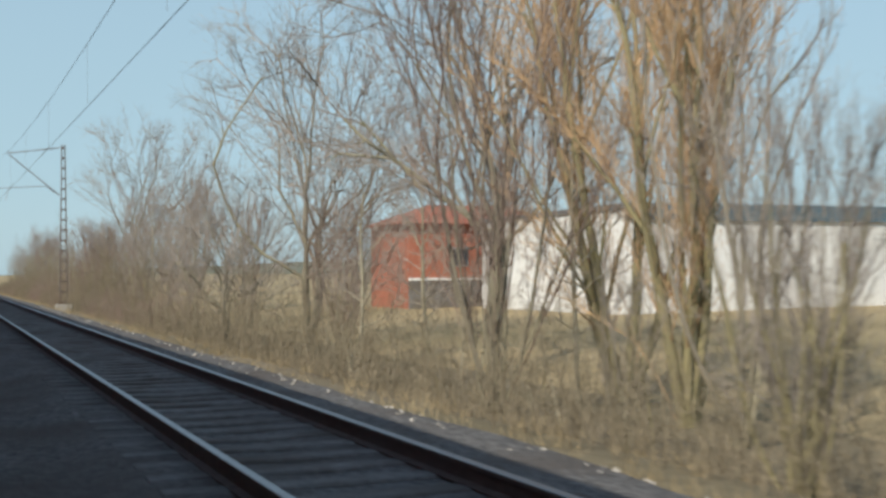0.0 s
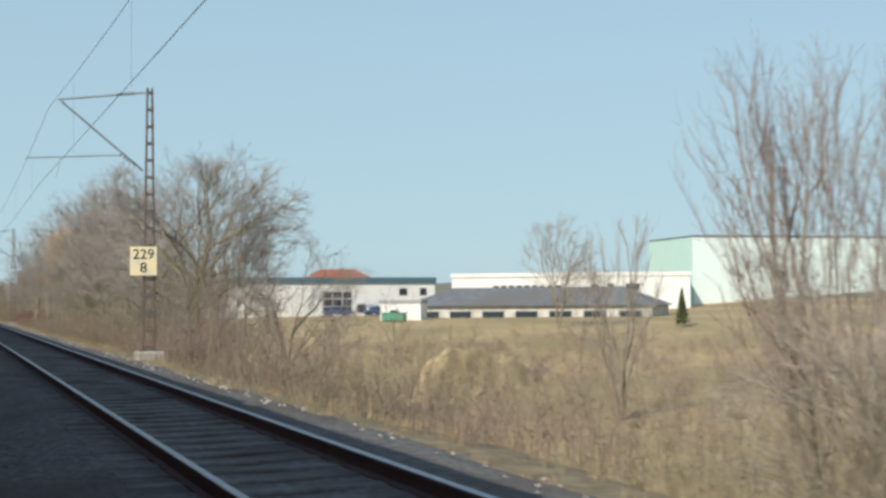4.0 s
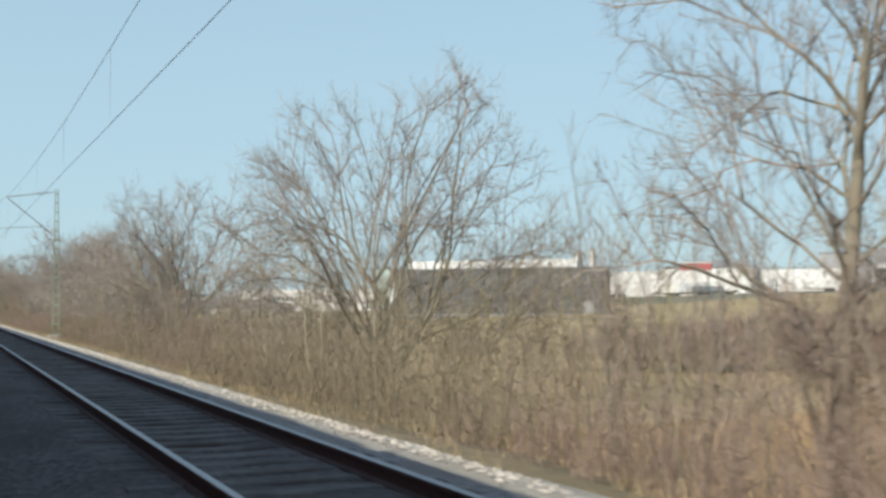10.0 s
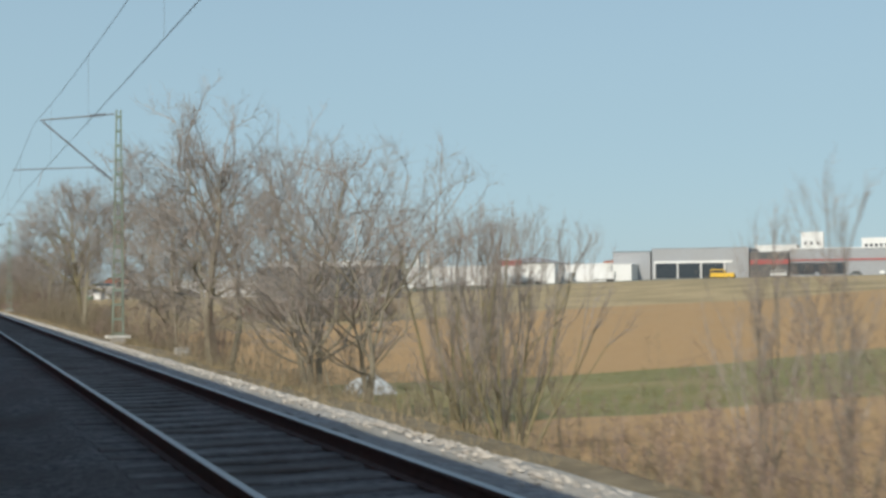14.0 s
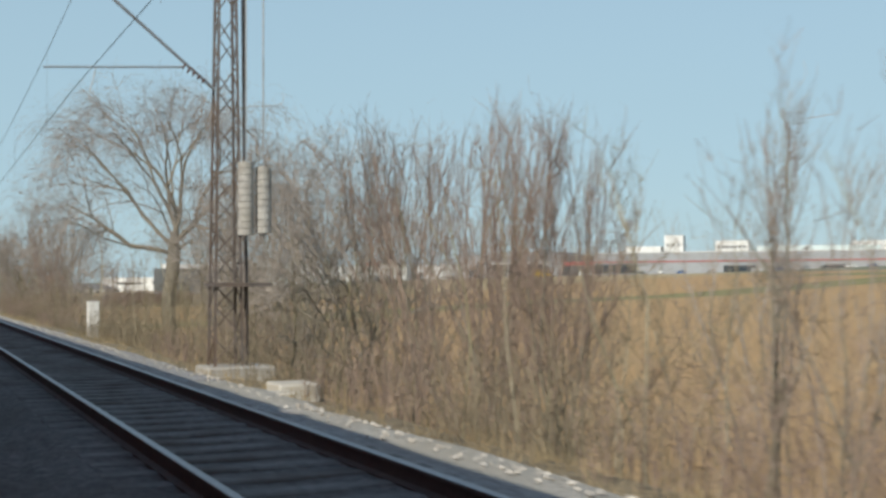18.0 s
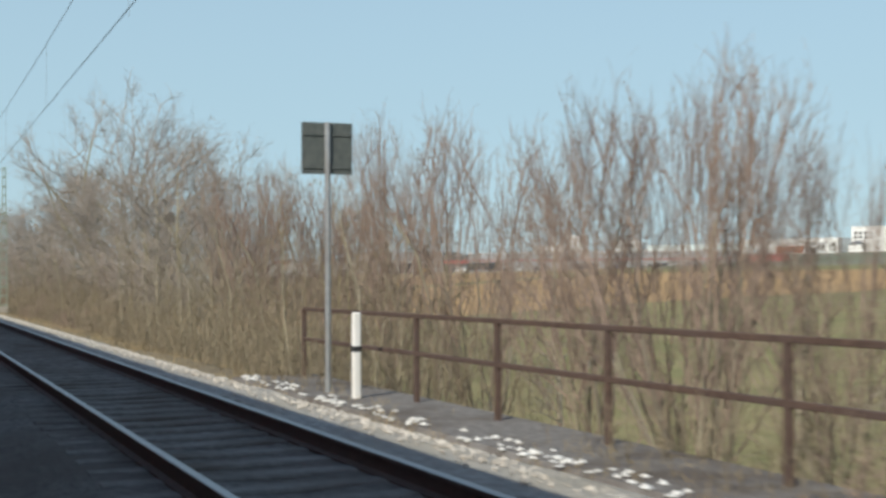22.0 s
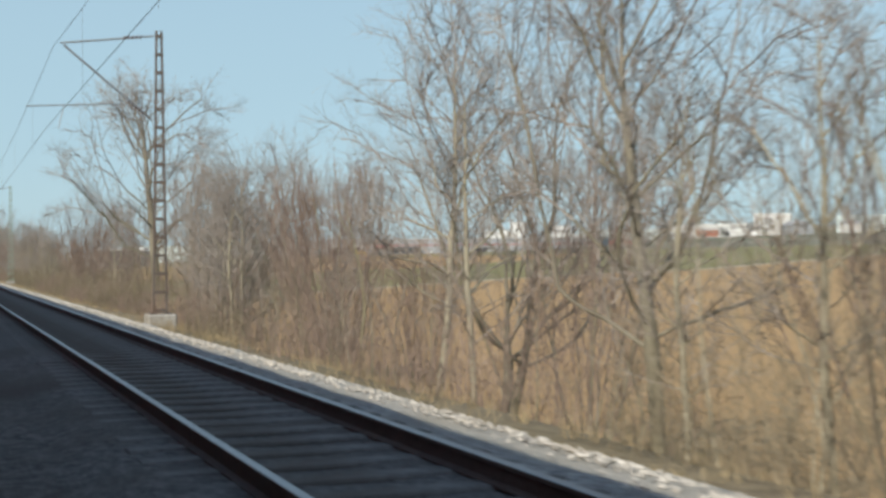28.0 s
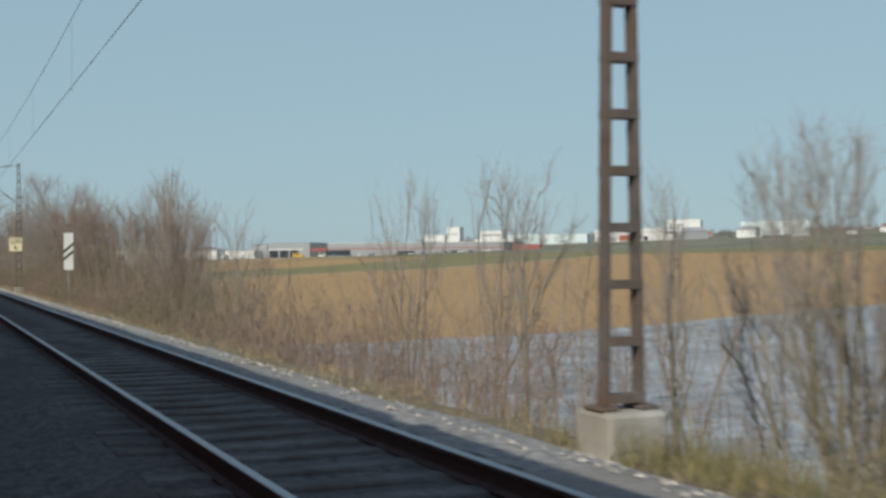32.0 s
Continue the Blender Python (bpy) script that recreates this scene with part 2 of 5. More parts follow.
def tubes(segs, sides):
    """Open tapered tubes for rows of x0 y0 z0 x1 y1 z1 r0 r1, as arrays of vertices and quads."""
    s = np.asarray(segs, float).reshape(-1, 8)
    p, q, r0, r1 = s[:, :3], s[:, 3:6], s[:, 6:7], s[:, 7:8]
    u = q - p
    u /= np.linalg.norm(u, axis=1, keepdims=True) + 1e-9
    ref = np.where(np.abs(u[:, 2:3]) > 0.9, (1.0, 0, 0), (0, 0, 1.0))
    a = np.cross(u, ref)
    a /= np.linalg.norm(a, axis=1, keepdims=True) + 1e-9
    b = np.cross(u, a)
    ang = np.arange(sides) * math.tau / sides
    ring = a[:, None] * np.cos(ang)[None, :, None] + b[:, None] * np.sin(ang)[None, :, None]
    v = np.concatenate([p[:, None] + ring * r0[:, None], q[:, None] + ring * r1[:, None]], 1)
    k = np.arange(sides)
    f = np.stack([k, (k + 1) % sides, (k + 1) % sides + sides, k + sides], 1)
    f = f[None] + (np.arange(len(s)) * 2 * sides)[:, None, None]
    return v.reshape(-1, 3), f.reshape(-1, 4)


def ribbons(segs):
    """Flat slivers for the finest twigs, each turned its own way."""
    s = np.asarray(segs, float).reshape(-1, 8)
    p, q = s[:, :3], s[:, 3:6]
    u = q - p
    u /= np.linalg.norm(u, axis=1, keepdims=True) + 1e-9
    ref = np.random.default_rng(len(s)).normal(0, 1, (len(s), 3))
    a = np.cross(u, ref)
    a /= np.linalg.norm(a, axis=1, keepdims=True) + 1e-9
    a0, a1 = a * s[:, 6:7] * 1.3, a * s[:, 7:8] * 1.3
    v = np.stack([p - a0, p + a0, q + a1, q - a1], 1)
    return v.reshape(-1, 3), np.arange(4 * len(s)).reshape(-1, 4)


def joined(*pairs):
    vs, fs, k = [], [], 0
    for v, f in pairs:
        vs.append(v)
        fs.append(f + k)
        k += len(v)
    return np.concatenate(vs), np.concatenate(fs)


# ---- ground ----
PROFILE_Y = (-4000, -400, -60, -12, -7.2, 5.2, 6.0, 6.6, 7.3, 9, 12, 16, 22, 30, 45, 60, 90, 108, 128, 190, 260, 330, 410, 520, 700, 808, 1500, 2500, 4500)
PROFILE_Z = (40, 4, -2.2, -2.0, -0.5, -0.42, -0.48, -0.6, -0.85, -1.65, -3.0, -4.2, -4.4, -4.4, -4.1, -3.3, -1.8, -1.1, -0.6, 3.2, 5.4, 6.5, 10, 16, 23, 25, 50, 84, 140)


YARD_Y, YARD_Z = (8, 16, 26, 34, 60, 90), (-1.2, -1.9, -1.5, -1.1, -0.9, -0.7)        # the higher ground before the workshop


def ground_z(x, y):
    z = float(np.interp(y, PROFILE_Y, PROFILE_Z))
    if x < 40 and 8 < y < 128:
        z += max(0.0, float(np.interp(y, YARD_Y, YARD_Z)) - z) * min(1.0, (40 - x) / 45)
    return z


def build_ground():
    xs = sorted({*range(-4500, -400, 250), *range(-400, -60, 20), *range(-60, 1041, 4), *range(1060, 1500, 60), *range(1500, 4000, 400),
                 255, 356, 379, 535, 667, 670, 896})
    ys = [-4000, -1500, -400, -150, -60, -25, -12, -9, -7.2, 5.2, 5.8, 6.5, 7.6, 9, 10.5, 12, 14, 16, 18, 22, 26, 30, 38, 48, 60, 75, 90, 108, 128, 158, 190, 225, 260,
          330, 410, 520, 650, 808, 1100, 1500, 2000, 2500, 3400, 4500]
    v = []
    for i, x in enumerate(xs):
        for y in ys:
            z = ground_z(x, y)
            if 5.5 < y < 60:
                z += 0.16 * noise.noise((x * 0.21, y * 0.3, 0)) + 0.1 * noise.noise((x * 0.7, y * 0.8, 4))
            elif y > 600:
                z += (y - 600) * 0.02 * noise.noise((x * 0.0012, y * 0.0012, 2))
            v.append((x, y, z))
    n = len(ys)
    f, kinds = [], []
    for i in range(len(xs) - 1):
        for j in range(n - 1):
            f.append((i * n + j, (i + 1) * n + j, (i + 1) * n + j + 1, i * n + j + 1))
            x, y = (xs[i] + xs[i + 1]) / 2, (ys[j] + ys[j + 1]) / 2
            edge = 17
            if y > 1000:
                k = 6
            elif y < edge:
                k = 0
            elif y > 260 or (y > 160 and x < 60):
                k = 5
            elif y > 185 and x > 300:
                k = 3
            elif x < 255:
                k = 1
            elif x < 356 or 379 < x < 535 or 670 < x < 896:
                k = 2
            elif x < 379 or 535 < x < 667:
                k = 3
            elif x < 670:
                k = 4
            else:
                k = 7 if y < 110 else 2
            kinds.append(k)
    ob = raw("ground", v, f, M_VERGE, None, True)
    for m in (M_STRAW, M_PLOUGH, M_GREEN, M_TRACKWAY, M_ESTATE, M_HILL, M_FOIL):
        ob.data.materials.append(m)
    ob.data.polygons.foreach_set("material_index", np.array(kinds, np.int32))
    tagged(ob, "rolling farmland with dry meadow, tilled soil and green crop", "ground", kind="structure")


build_ground()

# ---- railway ----
X0, X1 = -260, 1030
NEAR, FAR = 1.901, 3.406        # rails of the neighbouring line, from the camera's line


def build_bed():
    """Ballast bed: a long prism with an uneven surface and crest."""
    prof = ((-6.6, -0.62), (-4.6, -0.22), (-3.0, -0.14), (-1.65, -0.16), (-0.3, -0.2), (0.9, -0.24), (1.3, -0.16), (1.9, -0.17), (2.65, -0.19), (3.4, -0.17),
            (3.8, -0.15), (4.15, -0.16), (4.64, -0.17), (4.98, -0.36), (5.3, -0.62))
    xs = np.arange(X0, X1 + 1, 1.0)
    v = []
    for x in xs:
        for y, z in prof:
            j = 0.03 * noise.noise((x * 0.9, y * 3, 1)) + (0.035 * noise.noise((x * 0.35, y, 7)) if y > 4.4 else 0)
            v.append((x, y + 2 * j * (y > 4), z + j))
    n = len(prof)
    f = [(i * n + j, (i + 1) * n + j, (i + 1) * n + j + 1, i * n + j + 1) for i in range(len(xs) - 1) for j in range(n - 1)]
    bed = raw("ballast_bed", v, f, M_BALLAST, None, True)
    bed.data.materials.append(M_BALLAST_L)
    bed.data.materials.append(M_CREST_SUN)
    # outer strips take the paler gravel, a painted sunlit edge, on some stretches only
    bed.data.polygons.foreach_set("material_index", np.array([0 if k % (n - 1) < 9 or k // (n - 1) < 400 else 1 if k % (n - 1) < 11 or k // (n - 1) > 1165 or 722 < k // (n - 1) < 790 else 2 for k in range(len(f))], np.int32))
    tagged(bed, "grey crushed-stone ballast bed along the railway", "ballast", kind="structure")


build_bed()


def rail_mesh(y):
    """Foot, web and head of a running rail as one long bar."""
    prof = ((-0.07, -0.165), (-0.07, -0.15), (-0.012, -0.135), (-0.012, -0.045), (-0.036, -0.035), (-0.036, -0.006), (-0.03, 0), (0.03, 0), (0.036, -0.006), (0.036, -0.035),
            (0.012, -0.045), (0.012, -0.135), (0.07, -0.15), (0.07, -0.165))
    xs = np.linspace(X0, X1, 60)
    n = len(prof)
    v = [(x, y + a, b) for x in xs for a, b in prof]
    f = [(i * n + j, i * n + (j + 1) % n, (i + 1) * n + (j + 1) % n, (i + 1) * n + j) for i in range(len(xs) - 1) for j in range(n)]
    return v, f


def sleeper_arrays():
    bm = bmesh.new()
    bm2 = box(-0.13, 0.13, -1.28, 1.28, -0.30, -0.155, 0.02)
    for v in bm2.verts:
        if abs(v.co.y) < 0.5:
            v.co.z -= 0.03
    bm.free()
    return bm2


def track(name, centre, label, singles):
    t = tagged(empty(name, 0, centre, 0), label, "railway track")
    for s in (-0.7525, 0.7525):
        v, f = rail_mesh(s)
        r = raw("rail", v, f, M_RUST, t)
        r.data.materials.append(M_RAILHEAD)
        idx = np.array([1 if (k % 14) in (5, 6, 7) else 0 for k in range(len(f))], np.int32)
        r.data.polygons.foreach_set("material_index", idx)
    bm = sleeper_arrays()
    me = bpy.data.meshes.new("sleeper")
    bm.to_mesh(me)
    bm.free()
    me.materials.append(M_SLEEPER)
    co = np.array([v.co[:] for v in me.vertices])
    xs = np.arange(X0, X1, 0.62)
    rest_v, rest_f = [], []
    polys = [tuple(p.vertices) for p in me.polygons]
    for x in xs:
        if singles and 760 < x < 946:
            o = new("sleeper", me)
            o.parent = t
            o.location = (x, 0, 0)
        else:
            rest_v.append(co + (x, 0, 0))
    k = len(co)
    bmr = bpy.data.meshes.new("sleepers")
    bmr.from_pydata(np.concatenate(rest_v).tolist(), [], [tuple(i + k * j for i in p) for j in range(len(rest_v)) for p in polys])
    bmr.materials.append(M_SLEEPER)
    o = new("sleeper_rest", bmr)
    o.parent = t
    tagged(o, "further concrete sleepers of the line", kind="stuff")
    return t


track("railway_track", 2.6535, "running line with polished rusty rails on concrete sleepers", True)
track("railway_track", -1.65, "line under the train with rails on concrete sleepers", False)


def crest_stones():
    """Loose pale stones along the outer ballast crest, their colour raised for the sunlit edge."""
    rng = np.random.default_rng(5)
    n = 95000
    base = np.array([(1, 0, 0), (-1, 0, 0), (0, 1, 0), (0, -1, 0), (0, 0, 1), (0, 0, -1)], float)
    tri = np.array([(0, 2, 4), (2, 1, 4), (1, 3, 4), (3, 0, 4), (2, 0, 5), (1, 2, 5), (3, 1, 5), (0, 3, 5)])
    x = rng.uniform(X0 + 200, X1 - 20, n)
    x = x[rng.uniform(0, 1, n) < np.interp(x, (120, 165, 455, 470, 530, 560, 700, 860, 900), (0.05, 1, 1, 0.15, 0.15, 0.75, 1, 1, 0.2))]
    n = len(x)
    y = 4.58 + rng.normal(0, 0.17, n)
    z = np.interp(y, (3.8, 4.15, 4.64, 4.98, 5.3), (-0.14, -0.15, -0.19, -0.4, -0.66))
    size = rng.uniform(0.014, 0.036, (n, 1, 1)) * rng.uniform(0.6, 1.3, (n, 6, 1))
    v = base[None] * size
    a = rng.uniform(0, math.tau, n)
    c, s = np.cos(a)[:, None], np.sin(a)[:, None]
    v = np.stack([v[..., 0] * c - v[..., 1] * s, v[..., 0] * s + v[..., 1] * c, v[..., 2] * 0.8], -1) + np.stack([x, y, z + 0.02], 1)[:, None]
    f = (tri[None] + (np.arange(n) * 6)[:, None, None]).reshape(-1, 3)
    tagged(raw("ballast_stones", v.reshape(-1, 3), f, M_STONE), "pale loose ballast stones along the shoulder, sunlit brightness in their colour", "stones", kind="stuff")


crest_stones()


def coach_proto():
    """A double-deck coach: hollow-sided shell, window bands, bogies."""
    c = tagged(empty("railway_coach", 0, -1.65, 0), "unseen red double-deck coach in a long row that shades the neighbouring line", "train", "coaches of the train")
    prof = ((-1.35, 0.35), (-1.4, 0.6), (-1.4, 3.0), (-1.28, 3.6), (-1.0, 4.05), (-0.5, 4.26), (0, 4.3), (0.5, 4.26), (1.0, 4.05), (1.28, 3.6), (1.4, 3.0), (1.4, 0.6), (1.35, 0.35))
    n = len(prof)
    v = [(x, a, b) for x in (-13.3, 13.3) for a, b in prof]
    bm = bmesh.new()
    vs = [bm.verts.new(p) for p in v]
    for j in range(n):
        bm.faces.new((vs[j], vs[(j + 1) % n], vs[n + (j + 1) % n], vs[n + j]))
    bm.faces.new(vs[:n][::-1])
    bm.faces.new(vs[n:])
    part("body", bm, M_COACH, c)
    part("roof", box(-13.1, 13.1, -0.7, 0.7, 4.16, 4.45, 0.05), M_COACH_G, c)
    for s in (-1, 1):
        for z0 in (0.95, 2.3):
            part("window_band", box(-10.5, 10.5, s * 1.395 - 0.02, s * 1.395 + 0.02, z0, z0 + 0.75, 0.01), M_GLASS, c)
        part("bogie", box(s * 9.5 - 1.6, s * 9.5 + 1.6, -1.0, 1.0, 0.2, 0.6, 0.05), M_BLACK, c)
        for dx in (-1.2, 1.2):
            part("wheelset", rod((s * 9.5 + dx, -0.8, 0.46), (s * 9.5 + dx, 0.8, 0.46), 0.46, 16), M_RUST, c)
    part("gangway", box(13.3, 13.6, -1.2, 1.2, 0.6, 4.0), M_BLACK, c)
    return c


# Unseen kilometre-long row, added to cast the moving train's shade along the next track.
coach = coach_proto()
coach.matrix_basis = pose(-120, -1.65, 0)
for i in range(1, 43):
    copy_thing(coach, pose(-120 + 26.9 * i, -1.65, 0))

# ---- catenary ----


def cantilever(m, top):
    part("top_tube", rod((0, -0.15, top - 0.15), (0, -2.7, top - 0.5), 0.03), M_GALV, m)
    part("arm_tube", rod((0, -0.2, 5.35), (0, -2.6, top - 0.55), 0.035), M_GALV, m)
    part("steady_tube", rod((0, -0.9, 5.8), (0, -3.6, 5.62), 0.022), M_GALV, m)
    part("drop_rod", rod((0, -2.6, 5.66), (0, -2.75, 5.05), 0.014), M_GALV, m)
    for y0, z0, y1, z1 in ((-0.45, 5.54, -0.85, 5.81), (-0.5, top - 0.2, -0.95, top - 0.26)):
        bm = bmesh.new()
        for k in range(5):
            u = k / 4
            y, z = y0 + (y1 - y0) * u, z0 + (z1 - z0) * u
            add_rod(bm, (0, y, z), (0, y - 0.03, z + 0.015), 0.075, 8, 0.05)
        part("insulator", bm, M_INSUL, m)


def mast(x, paint, label, top=7.9, foot=0.0, wide=0.42, block=0.4):
    """Batten mast: two channel uprights that lean together, with rungs, on a concrete block."""
    y = 5.9
    m = tagged(empty("catenary_mast", x, y, 0), label, "mast", "masts along the line")
    z0 = -0.15 + foot
    part("foundation", box(-block, block, -block, block, -1.5, z0, 0.04), M_CONCRETE, m, "weathered concrete block")

    def half(z):
        return (wide + (0.19 - wide) * (z - z0) / (top - z0)) / 2
    for s in (-1, 1):
        bm = bmesh.new()
        prev = None
        for z in (z0, top):
            h = half(z) * s
            ring = [bm.verts.new((a, h + b * s, z)) for a, b in ((-0.07, 0), (0.07, 0), (0.07, -0.05), (-0.07, -0.05))]
            if prev:
                for k in range(4):
                    bm.faces.new((prev[k], prev[(k + 1) % 4], ring[(k + 1) % 4], ring[k]))
            prev = ring
        bm.faces.new(prev)
        bmesh.ops.recalc_face_normals(bm, faces=bm.faces[:])
        part("upright", bm, paint, m)
    z = z0 + 0.06
    while z < top:
        h = half(z)
        part("rung", box(-0.075, 0.075, -h - 0.004, h + 0.004, z, z + 0.085), paint, m)
        z += 0.52
    for s in (-1, 1):
        part("foot_plate", box(-0.16, 0.16, s * wide / 2 - 0.1, s * wide / 2 + 0.1, z0, z0 + 0.04, 0.01), paint, m)
    cantilever(m, top)
    return m


mast(9.8, M_MAST_B, "brown steel batten mast with cantilever on a concrete block", foot=-0.1)
mast(84.3, M_MAST_B, "brown steel batten mast carrying a kilometre board")
mast(157.2, M_MAST_B, "dark brown steel batten mast with rusty lower part")
mast(233.9, M_MAST_G, "pale green steel batten mast on a broad concrete slab", foot=-0.1, block=0.3)
mast(308.0, M_MAST_G, "green-grey steel batten mast with cantilever arm")
mast(382.2, M_MAST_G, "grey-green steel batten mast with round concrete collar", foot=-0.1, block=0.3)
mast(456.0, M_MAST_G, "green steel batten mast on a concrete block")
mast(597.6, M_MAST_G, "pale green steel batten mast on a tall concrete block", foot=0.08, block=0.28)
mast(671.1, M_MAST_G, "green steel batten mast carrying a kilometre board")
mast(745.0, M_MAST_G, "green steel batten mast on a concrete block")
mast(819.0, M_MAST_B, "brown steel batten mast with pale concrete block")
mast(892.6, M_MAST_B, "brown steel batten mast carrying a kilometre board", block=0.3)
mast(966.4, M_MAST_B, "brown steel batten mast on a tall concrete block", foot=0.1, block=0.31)
mast(-64.0, M_MAST_B, "brown steel batten mast beside the line")


def slab(x, y, z, sx, sy, sz, label):
    return tagged(part("concrete_slab", box(x - sx / 2, x + sx / 2, y - sy / 2, y + sy / 2, z, z + sz, 0.03), M_CONC_L, None), label, "concrete block")


slab(233.68, 5.9, -0.38, 0.66, 0.85, 0.13, "pale broad concrete slab at the foot of a mast")
slab(382.1, 5.92, -0.34, 0.75, 0.85, 0.12, "pale concrete collar at the foot of a mast")
slab(529.4, 5.9, -0.62, 0.85, 0.7, 0.34, "pale concrete block beside the line")
slab(530.0, 5.5, -0.62, 0.5, 0.4, 0.25, "small pale concrete block beside the line")
slab(665.0, 5.6, -0.45, 0.6, 0.5, 0.2, "low concrete slab near the railing")


def wires():
    stops = (-64, 9.8, 83.7, 157.2, 233.5, 308, 382, 456, 526, 597.4, 671.1, 745, 819, 892.6, 966.1, 1040)
    for nm, y, z, sag, r, lab in (("contact_wire", 3.05, 5.0, 0.0, 0.008, "taut copper contact wire over the line"), ("messenger_wire", 3.0, 7.25, 0.95, 0.007, "sagging carrier cable over the line")):
        seg = []
        for a, b in zip(stops, stops[1:]):
            pts = [(a + (b - a) * u, y + (0.25 if stops.index(a) % 2 else -0.25) * (1 - 2 * u) * (nm == "contact_wire"), z - sag * 4 * u * (1 - u)) for u in np.linspace(0, 1, 11)]
            seg += [(*p, *q, r, r) for p, q in zip(pts, pts[1:])]
        v, f = tubes(seg, 4)
        tagged(raw(nm, v, f, M_WIRE), lab, "overhead wire")
        if nm == "messenger_wire":
            drop = []
            for a, b in zip(stops, stops[1:]):
                for u in np.linspace(0.1, 0.9, 7):
                    x = a + (b - a) * u
                    drop.append((x, 3.0, z - sag * 4 * u * (1 - u), x, 3.0, 5.0, 0.003, 0.003))
            v, f = tubes(drop, 3)
            tagged(raw("dropper_wires", v, f, M_WIRE), "thin dropper wires between carrier cable and contact wire", "overhead wire", kind="stuff")


wires()

# ---- trees ----
TREE_LABELS = {
    "oak": "tall bare tree with spreading grey limbs on the embankment",
    "dome": "large bare tree with a wide domed crown of fine twigs",
    "domey": "large bare domed tree with yellow lichen on its trunk",
    "round": "bare broad-crowned tree with fine grey twigs",
    "old": "old spreading bare tree with thick low-forked limbs",
    "high": "tall bare tree with an open crown on a clear trunk",
    "birch": "slender bare tree with a pale thin trunk",
    "leader": "tall bare tree with a straight leading trunk and level side branches",
    "sparse": "thin bare tree with few open limbs over the brush",
    "sapling": "young bare sapling with a few upright shoots",
    "scrub": "bushy many-stemmed shrub with yellowish twigs",
    "scrub2": "bare many-stemmed bush with brownish twigs",
    "scrubr": "bare bush with rusty orange-brown twigs",
    "poplar": "bare tree with upright broom-like branches",
    "willow": "bare willow with a glowing orange twig crown",
    "willow2": "old gnarled tree with drooping thin twigs",
    "ivy": "bare tree with its trunk wrapped in dark ivy",
    "lean": "leaning bare trunk with a pale lit bark",
    "lean2": "leaning bare tree with open twisted limbs",
    "redleaf": "young tree still holding rusty dead leaves",
}
# stems, clear trunk, spread, crown points, widest level, upward pull, twig length, twig lift, trunk radius
TREE_SHAPES = {
    "oak": (1, 0.22, 0.42, 1000, 0.42, 0.10, 0.045, 0.2, 0.016),
    "dome": (1, 0.17, 0.50, 2900, 0.34, 0.05, 0.040, 0.2, 0.019),
    "domey": (1, 0.31, 0.48, 3400, 0.36, 0.03, 0.042, 0.2, 0.016),
    "round": (2, 0.18, 0.40, 800, 0.42, 0.12, 0.048, 0.3, 0.012),
    "old": (1, 0.18, 0.54, 2300, 0.40, 0.02, 0.040, 0.2, 0.030),
    "high": (1, 0.30, 0.42, 900, 0.4, 0.08, 0.045, 0.1, 0.016),
    "birch": (1, 0.20, 0.23, 440, 0.40, 0.18, 0.050, 0.2, 0.0085),
    "leader": (1, 0.22, 0.29, 800, 0.4, 0.22, 0.045, 0.1, 0.0125),
    "sparse": (1, 0.22, 0.36, 330, 0.5, 0.16, 0.055, 0.4, 0.0115),
    "sapling": (5, 0.16, 0.24, 110, 0.60, 0.6, 0.070, 0.7, 0.006),
    "scrub": (15, 0.10, 0.50, 420, 0.6, 0.45, 0.065, 0.6, 0.0070),
    "scrub2": (12, 0.10, 0.46, 210, 0.6, 0.5, 0.070, 0.6, 0.0046),
    "scrubr": (14, 0.08, 0.42, 330, 0.6, 0.5, 0.075, 0.7, 0.0060),
    "poplar": (6, 0.14, 0.24, 280, 0.55, 0.6, 0.065, 0.9, 0.0080),
    "willow": (7, 0.14, 0.40, 1500, 0.50, 0.30, 0.075, 1.0, 0.0095),
    "willow2": (1, 0.40, 0.44, 900, 0.34, 0.00, 0.080, -1.6, 0.022),
    "ivy": (2, 0.20, 0.28, 700, 0.5, 0.20, 0.050, 0.4, 0.015),
    "lean": (1, 0.50, 0.20, 260, 0.4, 0.25, 0.050, 0.4, 0.0085),
    "lean2": (1, 0.50, 0.26, 420, 0.4, 0.12, 0.050, 0.2, 0.014),
    "redleaf": (3, 0.14, 0.30, 500, 0.50, 0.30, 0.060, 0.6, 0.009),
}
VARIANTS = {"dome": 3, "oak": 2, "round": 3, "leader": 2, "birch": 4, "sapling": 3, "scrub2": 3, "scrub": 2, "poplar": 2}
tree_made, tree_count = {}, {}


